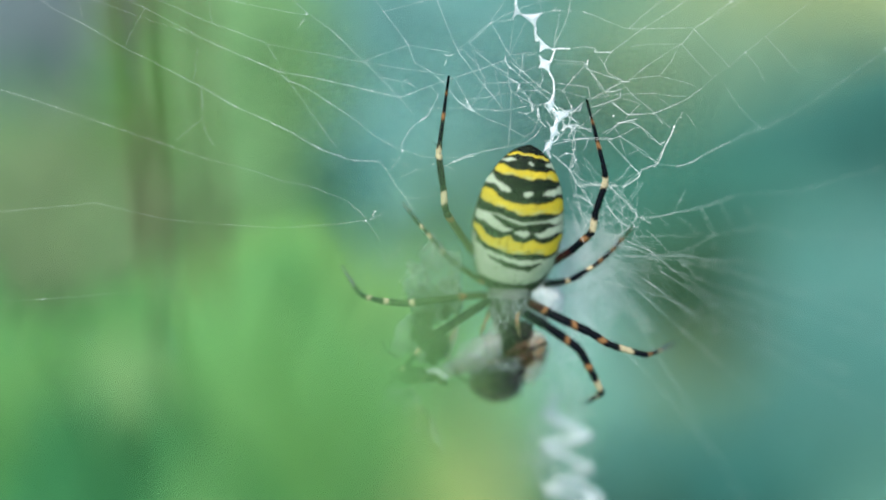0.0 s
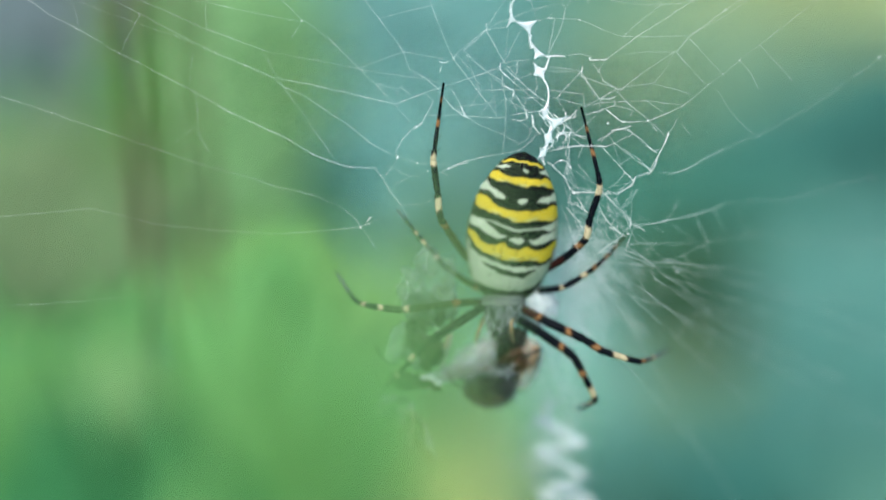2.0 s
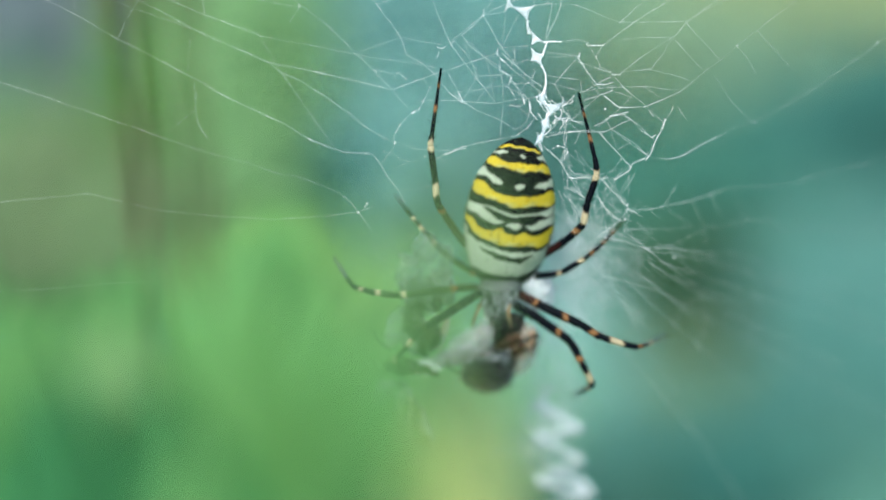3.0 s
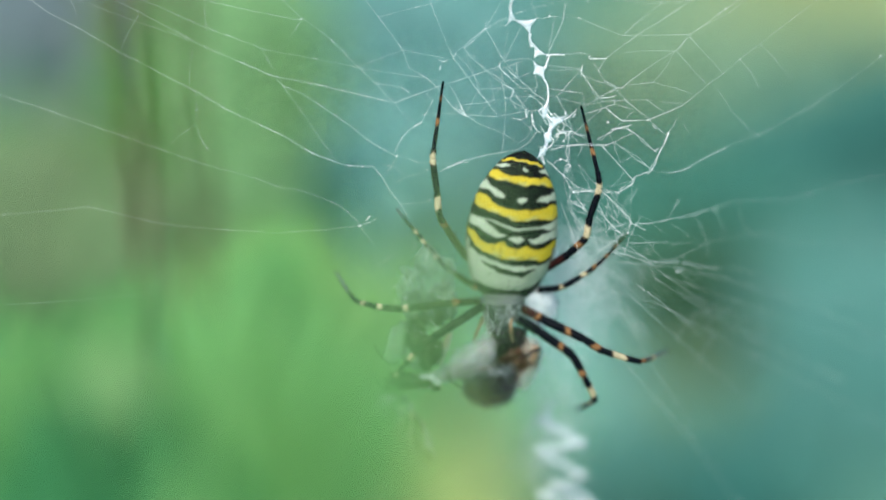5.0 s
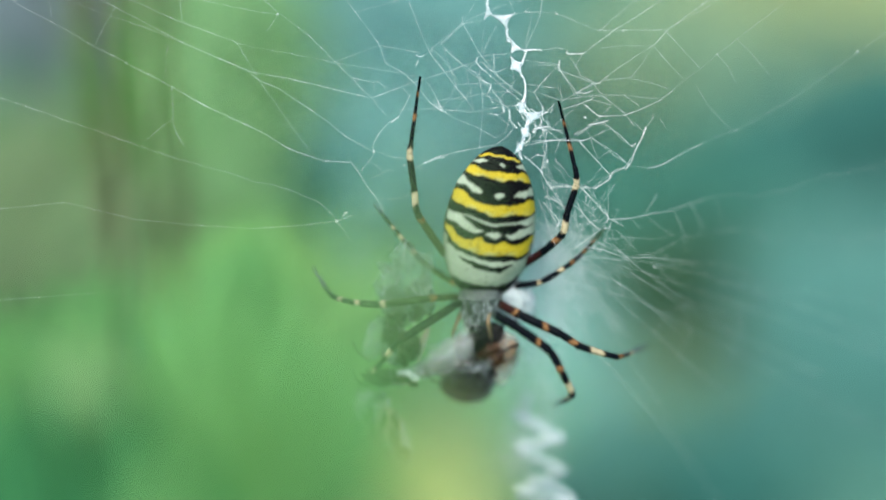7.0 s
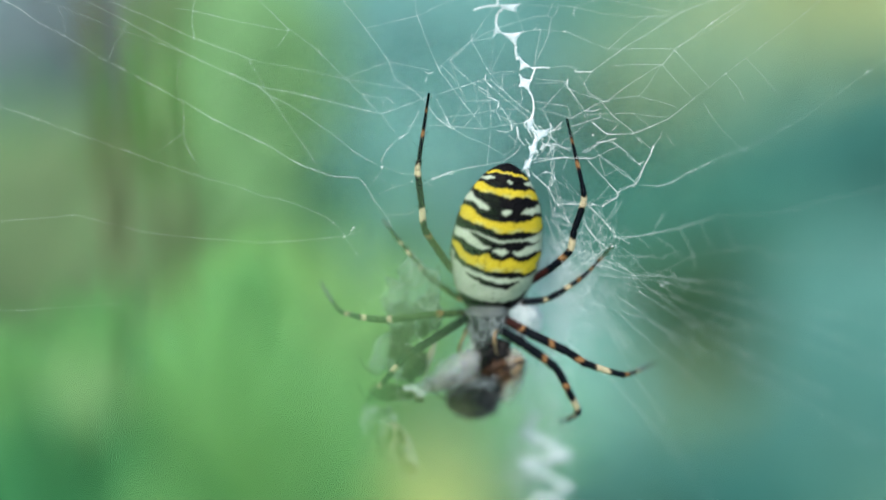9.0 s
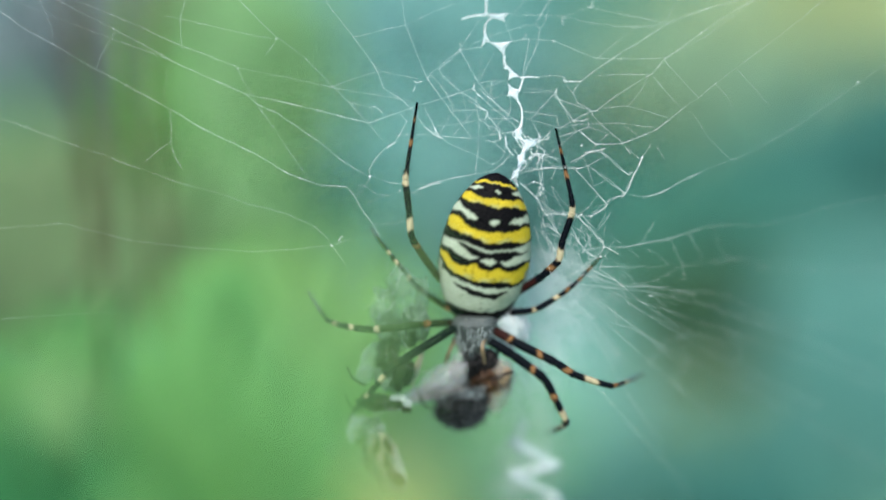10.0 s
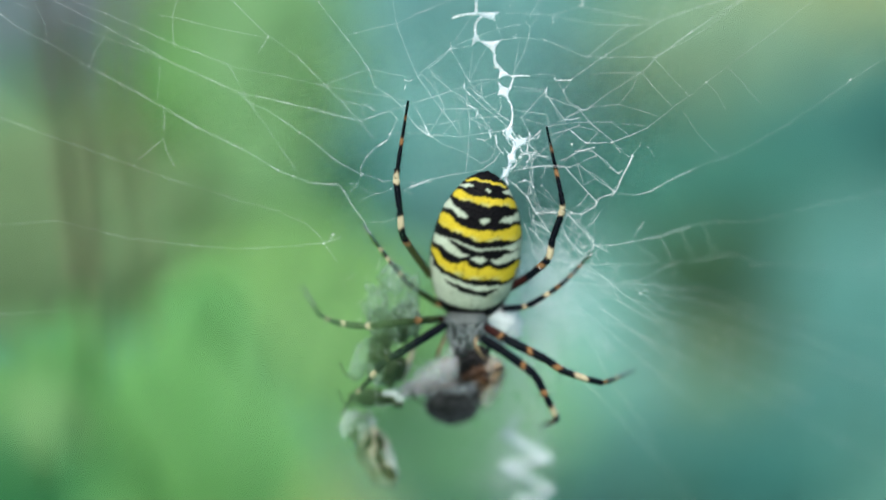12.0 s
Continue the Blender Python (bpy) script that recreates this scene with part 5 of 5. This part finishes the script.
leg([(2.7, 106.0, -34.7), (0.3, 104.0, -30.3), (0.0, 104.2, -28.0), (-0.4, 105.0, -25.2), (-0.3, 105.3, -24.3), (0.5, 107.6, -18.7)], (0.36, 0.33, 0.3, 0.3, 0.24, 0.1),
    ((0.25, "b"), (0.28, "o"), (0.35, "k"), (0.415, "c"), (0.575, "k"), (0.64, "c"), (0.79, "k"), (0.82, "o"), (0.91, "k"), (0.925, "o"), (1, "k")), "black leg ringed with cream, stretched up")
leg([(9.8, 106.0, -35.8), (11.8, 104.6, -33.8), (13.3, 104.2, -32.1), (13.6, 104.4, -30.3), (14.4, 104.8, -27.7), (14.2, 105.2, -26.2), (12.9, 108.4, -21.0)], (0.38, 0.36, 0.34, 0.32, 0.3, 0.24, 0.1),
    ((0.15, "r"), (0.24, "k"), (0.27, "o"), (0.31, "k"), (0.37, "c"), (0.53, "k"), (0.59, "c"), (0.74, "k"), (0.775, "o"), (0.87, "k"), (0.89, "o"), (1, "k")), "black leg ringed with cream, stretched up")
leg([(3.7, 106.0, -37.6), (0.6, 105.0, -35.0), (-1.7, 106.0, -32.5), (-3.7, 108.0, -30.5)], (0.3, 0.26, 0.2, 0.08),
    ((0.06, "o"), (0.3, "v"), (0.33, "b"), (0.45, "k"), (0.48, "c"), (0.6, "k"), (0.64, "c"), (0.71, "k"), (0.74, "c"), (0.9, "k"), (1, "g")), "short black leg ringed with cream")
leg([(8.6, 106.0, -37.8), (11.4, 104.8, -37.0), (13.7, 105.0, -35.6), (15.2, 105.8, -34.6), (17.5, 107.8, -32.7)], (0.3, 0.3, 0.24, 0.2, 0.08),
    ((0.08, "r"), (0.26, "k"), (0.29, "c"), (0.45, "k"), (0.5, "c"), (0.56, "k"), (0.6, "o"), (0.7, "k"), (0.74, "o"), (0.82, "k"), (0.86, "o"), (1, "b")), "short black leg ringed with cream")
leg([(4.0, 105.4, -38.6), (1.4, 103.0, -37.9), (-3.1, 102.2, -38.2), (-5.7, 103.4, -38.4), (-7.6, 105.6, -38.6), (-9.5, 108.0, -36.7)], (0.34, 0.34, 0.34, 0.28, 0.2, 0.08),
    ((0.06, "r"), (0.1, "v"), (0.12, "b"), (0.18, "v"), (0.205, "o"), (0.43, "v"), (0.46, "c"), (0.57, "v"), (0.6, "c"), (0.69, "k"), (0.72, "c"), (0.86, "k"), (1, "g")), "banded leg stretched out sideways")
leg([(4.2, 104.4, -38.7), (-0.3, 101.8, -40.8), (-1.4, 101.6, -41.5), (-2.8, 101.8, -43.4), (-4.4, 102.4, -45.5), (-5.7, 103.5, -47.8)], (0.42, 0.38, 0.34, 0.28, 0.2, 0.08),
    ((0.41, "k"), (0.43, "b"), (0.54, "k"), (0.59, "c"), (0.7, "k"), (0.74, "c"), (0.9, "k"), (1, "g")), "banded leg reaching down beside the prey")
leg([(7.4, 105.0, -38.9), (9.6, 103.4, -39.6), (13.2, 102.2, -41.0), (15.0, 102.0, -42.1), (18.5, 102.2, -43.2), (22.1, 108.0, -44.5)], (0.42, 0.44, 0.38, 0.34, 0.26, 0.08),
    ((0.115, "r"), (0.13, "o"), (0.26, "k"), (0.285, "o"), (0.40, "k"), (0.435, "o"), (0.508, "k"), (0.57, "c"), (0.645, "k"), (0.68, "o"), (0.765, "k"), (0.8, "c"), (1, "g")), "long black leg ringed with cream and orange")
leg([(6.8, 105.0, -39.8), (9.3, 103.8, -40.9), (12.3, 103.0, -42.9), (13.4, 102.4, -44.7), (14.5, 102.4, -47.1), (13.2, 106.5, -50.0)], (0.44, 0.46, 0.4, 0.34, 0.3, 0.08),
    ((0.31, "k"), (0.335, "o"), (0.5, "k"), (0.53, "o"), (0.6, "k"), (0.655, "c"), (0.72, "k"), (0.755, "c"), (0.81, "k"), (0.84, "o"), (0.875, "k"), (1, "g")), "long black leg ringed with cream and orange")

# ---- the wrapped prey ----
prey = tagged(new("wrapped_prey"), "dark insect prey wrapped in white silk, held by the spider", "prey")
PREY = [(6.5, 104.5, -44.7)][0]
prey.location = mm(PREY)
px = [(4.9, 104.5, -46.6), (7.5, 104.5, -43.7), (8.3, 105.0, -45.6), (3.3, 104.4, -44.3), (9.1, 106.0, -39.3), (8.9, 103.4, -42.7), (0.6, 104.0, -45.1)]
bit("abdomen", lump(px[0], (2.45, 1.9, 1.9), 0.1, 0.9, 5, (0, -18, 0), 3), PREY_DARK, prey, "dark rounded prey abdomen")
bit("thorax", lump(px[1], (1.75, 1.1, 1.35), 0.3, 0.8, 4, (0, -20, 0), 5), AMBER, prey, "brown prey thorax")
bit("head", lump((6.4, 105.2, -43.0), (1.7, 0.9, 1.35), 0.12, 0.8, 4, (0, -10, 0), 41), DARK, prey, "black prey head")
lines = []
for i in range(700):
    d = rng.normal(size=3)
    d /= np.linalg.norm(d)
    if d[0] < -0.15:
        continue
    p = np.array(px[1]) + d * (1.7, 1.05, 1.3)
    out = d * 0.6 + rng.normal(size=3) * 0.4 + (0.35, 0, -0.5)
    l = rng.uniform(0.25, 0.7)
    lines.append(([p, p + out * l * 0.5, p + out * l + (0, 0, -0.06)], [0.022, 0.016, 0.004]))
tagged(bit("thorax_hair", tubes_mesh("thorax_hair", lines, 3), GOLDEN, prey, "golden brown hair"), kind="stuff")
bit("waist", lump(((px[0][0] + px[1][0]) / 2 + 0.2, px[0][1] + 0.2, (px[0][2] + px[1][2]) / 2), (1.5, 1.1, 1.5), 0.3, 0.8, 4, (0, 20, 0), 31), PREY_DARK, prey)
lines = []
for i in range(1700):
    d = rng.normal(size=3)
    d /= np.linalg.norm(d)
    p = np.array(px[0]) + d * (2.35, 1.85, 1.85)
    out = d + rng.normal(size=3) * 0.5 + (0, 0, -0.4)
    l = rng.uniform(0.2, 0.5) + 0.35 * max(0.0, d[2])
    lines.append(([p, p + out * l * 0.5, p + out * l + (0, 0, -0.05)], [0.02, 0.015, 0.004]))
tagged(bit("fur", tubes_mesh("fur", lines, 3), PREY_FUR, prey, "short grey fur"), kind="stuff")
layers = [
    # place, radii, turn, silk
    ([(3.1, 104.3, -44.0)][0], (2.7, 0.8, 1.35), -36, WRAP), ([(1.7, 104.3, -45.2)][0], (2.0, 0.6, 0.75), -14, WRAP),
    ([(4.7, 104.4, -42.7)][0], (0.9, 0.7, 1.7), 8, WRAP),
    ([(8.3, 104.6, -44.8)][0], (1.1, 0.9, 2.3), 16, TAN_WRAP), ([(8.5, 104.2, -43.0)][0], (0.9, 0.8, 1.3), 12, TAN_WRAP),
]
for k, (c, r, lean, silk) in enumerate(layers):
    for m in range(3 if k in (1, 2) else 4):
        f = 1.12 - 0.16 * m
        bit("silk_layer", lump(c, (r[0] * f, r[1] * f, r[2] * f), 0.3, 0.9, 4, (0, lean, 0), 7 + 1.3 * k + 0.35 * m), silk, prey)
bit("wing", lump((px[3][0] - 0.6, px[3][1] - 0.3, px[3][2] - 0.9), (2.7, 0.25, 0.26), 0.5, 0.5, 4, (0, -14, 0), 19), WING, prey, "crumpled dark wing")
bit("tan_plate", lump((px[5][0] - 0.1, px[5][1] + 0.5, px[5][2] - 0.6), (0.5, 0.45, 0.95), 0.35, 0.6, 4, (0, 22, 0), 23), TAN, prey, "tan plate of the prey")
bit("silk_pad", lump(px[4], (1.9, 0.8, 2.1), 0.35, 0.8, 4, (0, 0, 0), 11), PAD, prey, "white pad of silk")
bit("foot", grid_mesh("foot", tube_points(spline([(px[5][0] - 1.4, px[5][1], px[5][2] - 0.7), px[5], (px[5][0] + 0.7, px[5][1], px[5][2] + 0.2)], 8), 0.12, 6), True), DARK, prey)
lines = []
for i in range(9):
    c = np.array(px[0]) + rng.uniform(0, 1) * (np.array(px[1]) - px[0]) + rng.normal(size=3) * (0.5, 0.2, 0.4)
    a = rng.uniform(-0.7, 0.7) + (0.5 if i % 2 else -0.3)
    h = np.array((np.cos(a), 0, np.sin(a))) * rng.uniform(1.2, 2.6)
    lines.append((spline([c - h + (0, 0.8, 0), c + (0, -1.8, 0.1), c + h + (0, 0.8, 0)], 6), rng.uniform(0.003, 0.006)))
top_edge = (np.array(px[0]) + np.array(px[1])) / 2 + (-0.6, -1.3, 0.7)
for i in range(90):
    c = top_edge + rng.normal(size=3) * (1.1, 0.25, 0.5)
    a = radians(rng.uniform(-150, -60))
    h = np.array((np.cos(a), 0, np.sin(a))) * rng.uniform(0.7, 1.8)
    lines.append((spline([c, c + 0.5 * h + rng.normal(size=3) * 0.12, c + h + (0, 0.25, 0)], 5), rng.uniform(0.006, 0.012)))
tip = np.array([(-0.3, 104.0, -45.4)][0])
for i in range(34):
    e = np.array(px[3]) + (rng.uniform(0.2, 2.0), rng.uniform(-0.6, 0.4), rng.uniform(-1.2, 2.0))
    b = tip + rng.normal(size=3) * (0.5, 0.2, 0.35)
    lines.append((spline([b, (b + e) / 2 + rng.normal(size=3) * (0.15, 0.15, 0.3), e], 6), rng.uniform(0.01, 0.022)))
tagged(bit("silk_wisp", tubes_mesh("silk_wisp", lines, 3), SILK_SOFT, prey, "fine white silk strands"), kind="stuff")

# ---- remains of older prey hanging in silk beside it ----
remains = tagged(new("prey_remains"), "grey-green husks of old prey bundled in silk in the web", "prey remains")
R0 = [(-1.0, 104.4, -41.4)][0]
remains.location = mm(R0)
BITS = [
    # place, radii, turn, material
    ((-2.7, 105.0, -35.7), (0.7, 0.4, 0.4), (0, 35, 0), HUSK_VEIL),
    ((-3.2, 105.0, -37.8), (0.4, 0.35, 0.8), (0, -20, 0), HUSK_VEIL),
    ([(-0.3, 105.2, -36.2)][0], (1.6, 1.0, 2.1), (0, 12, 0), HUSK_VEIL),
    ([(-2.2, 105.0, -36.9)][0], (0.9, 0.7, 1.5), (0, 5, 0), HUSK_VEIL),
    ([(-0.9, 105.4, -34.8)][0], (1.1, 0.7, 1.3), (0, -20, 0), HUSK_VEIL),
    ([(1.1, 105.4, -36.7)][0], (0.6, 0.6, 2.2), (0, 4, 0), HUSK_VEIL),
    ([(0.3, 105.0, -38.8)][0], (1.3, 1.0, 2.0), (0, 10, 0), HUSK),
    ([(-2.0, 105.2, -39.3)][0], (1.1, 0.8, 1.6), (0, 0, 0), HUSK),
    ([(-1.9, 104.6, -40.7)][0], (1.1, 0.8, 1.0), (0, -20, 0), HUSK_DARK),
    ([(-0.6, 104.5, -40.1)][0], (0.5, 0.4, 1.0), (0, 15, 0), HUSK_VEIL),
]
BITS += [
    ([(-0.8, 103.6, -43.1)][0], (0.95, 0.6, 1.35), (0, 20, 0), HUSK_DARK),
    ([(-2.2, 103.8, -41.4)][0], (0.7, 0.5, 1.0), (0, 25, 0), HUSK_DARK),
    ([(-2.8, 103.4, -45.8)][0], (1.9, 0.6, 0.75), (0, 5, 0), HUSK_DARK),
    ([(0.2, 104.2, -39.8)][0], (0.3, 0.4, 0.9), (0, 15, 0), HUSK_DARK),
]
BITS += [
    ([(0.2, 104.5, -39.9)][0], (0.22, 0.3, 0.8), (0, -15, 0), HUSK_DARK),
    ([(-3.5, 104.4, -42.0)][0], (0.8, 0.7, 1.9), (0, 22, 0), HUSK_VEIL),
    ([(-4.1, 104.4, -43.5)][0], (0.8, 0.6, 0.9), (0, 22, 0), HUSK_VEIL),
    ([(-1.8, 104.6, -43.6)][0], (1.4, 0.9, 1.2), (0, 30, 0), HUSK),
    ([(-1.9, 104.2, -42.2)][0], (1.2, 0.7, 0.8), (0, -30, 0), HUSK_DARK),
    ([(-0.4, 104.0, -43.1)][0], (0.85, 0.7, 1.2), (0, 20, 0), HUSK_DARK),
    ([(0.8, 104.6, -42.6)][0], (0.28, 0.4, 1.9), (0, 16, 0), HUSK_PALE),
    ([(-2.8, 103.9, -46.0)][0], (1.5, 0.8, 0.75), (0, 4, 0), HUSK_DARK),
]
BITS += [
    ([(-0.3, 103.4, -46.2)][0], (0.7, 0.5, 0.4), (0, 40, 0), HUSK_DARK),
    ([(-0.1, 103.1, -45.7)][0], (0.5, 0.3, 0.3), (0, 35, 0), HUSK_SILK),
    ([(-1.3, 103.6, -45.6)][0], (0.9, 0.4, 0.4), (0, -15, 0), HUSK_SILK),
    ([(-5.0, 104.4, -49.1)][0], (0.8, 0.7, 1.3), (0, 25, 0), HUSK_SILK),
    ([(-3.6, 104.4, -48.9)][0], (1.1, 0.8, 0.9), (0, -35, 0), HUSK_SILK),
    ([(-3.6, 103.6, -48.1)][0], (0.7, 0.35, 0.4), (0, -20, 0), HUSK),
    ([(-4.3, 103.6, -49.1)][0], (0.35, 0.3, 0.5), (0, -30, 0), HUSK),
    ([(-3.1, 104.2, -50.4)][0], (0.9, 0.8, 1.6), (0, -30, 0), HUSK_SILK),
]
BITS += [
    ([(-2.5, 104.2, -52.2)][0], (1.6, 1.0, 3.1), (0, -24, 0), HUSK),
    ([(-2.3, 104.0, -51.6)][0], (1.2, 0.9, 2.6), (0, -24, 0), HUSK_PALE),
    ([(-3.9, 103.8, -49.4)][0], (1.3, 0.7, 1.2), (0, -30, 0), HUSK_VEIL),
    ([(-1.0, 103.8, -52.8)][0], (0.45, 0.6, 2.0), (0, -12, 0), HUSK_SILK),
    ([(-2.7, 103.4, -51.6)][0], (0.4, 0.4, 1.9), (0, -16, 0), HUSK_PALE),
    ([(-3.0, 103.2, -50.4)][0], (0.34, 0.3, 0.8), (0, 14, 0), HUSK_DARK),
    ([(-1.9, 103.0, -50.2)][0], (0.28, 0.3, 0.8), (0, -22, 0), HUSK_DARK),
    ([(-1.9, 103.1, -52.3)][0], (0.3, 0.35, 1.5), (0, -16, 0), HUSK_DARK),
    ([(-0.9, 103.0, -53.6)][0], (0.45, 0.4, 0.75), (0, -22, 0), HUSK_DARK),
    ([(-4.4, 103.4, -49.6)][0], (0.25, 0.3, 0.7), (0, 30, 0), HUSK_DARK),
]
for i, (p, r, turn, m) in enumerate(BITS):
    bit("husk", lump(p, r, 0.4, 1.1, 5, turn, 13 + i), m, remains)
for x0 in [(-5.6, 103.2, -42.2), (-5.8, 103.0, -44.9), (0.9, 103.6, -44.8)]:
    bit("dry_leg", grid_mesh("dry_leg", tube_points(spline([x0, (x0[0] + 0.5, x0[1], x0[2] - 1.2), (x0[0] + 1.6, x0[1] + 0.5, x0[2] - 2.0)], 6), 0.09, 5), True), HUSK_DARK, remains)
lines = []
for i in range(44):
    k = rng.integers(0, len(BITS) - 2)
    c = np.array(BITS[k][0]) + rng.normal(size=3) * (1.0, 0.3, 1.2)
    a = rng.uniform(0, np.pi)
    h = np.array((np.cos(a), 0, np.sin(a))) * rng.uniform(0.6, 2.0)
    lines.append((spline([c - h + (0, 0.5, 0), c + (0, -1.2, 0.2), c + h + (0, 0.5, 0)], 5), rng.uniform(0.004, 0.01)))
for i in range(10):
    c = np.array(BITS[rng.integers(0, 5)][0]) + rng.normal(size=3) * (0.9, 0.2, 0.9) - (0.5, 1.1, -0.4)
    a = rng.uniform(0.6, 2.4)
    h = np.array((np.cos(a), 0, np.sin(a))) * rng.uniform(0.3, 1.0)
    lines.append((spline([c - h, c + rng.normal(size=3) * 0.15, c + h], 5), rng.uniform(0.005, 0.01)))
tagged(bit("silk_wisp", tubes_mesh("silk_wisp", lines, 3), SILK, remains, "fine white silk strands"), kind="stuff")


def motions():
    """The palps feel about at the prey, and the yellowing plant sways a little on its root; all else hangs still."""
    swings = (((0, 18), (1, 17), (2, 18.5), (3, 17), (4, 18), (5, 18), (6, 17), (7.5, 18), (9.5, 18.5), (10.5, 17.5), (11.2, 18), (11.6, 10), (12, 0)),
              ((0, 0), (2, -2), (4, 1), (6, 0), (8, -1), (10, 1), (11.2, 0), (12, 2)))
    for (ob, pivot), rows in zip(PALPS, swings):
        walk(ob, [(t, Matrix.Translation(pivot) @ pose(0, 0, 0, 0, a, 0) @ Matrix.Translation(-pivot)) for t, a in rows])
    root = yellowing.location.copy()
    sway = ((0, 0), (1.5, 0.05), (3, 0.09), (5, 0.09), (7, 0.2), (7.6, 0.16), (9.4, 0.2), (10, 0.09), (11.5, -0.07), (12, -0.05))
    walk(yellowing, [(t, pose(root.x, root.y, root.z, 0, a, 0)) for t, a in sway])


motions()
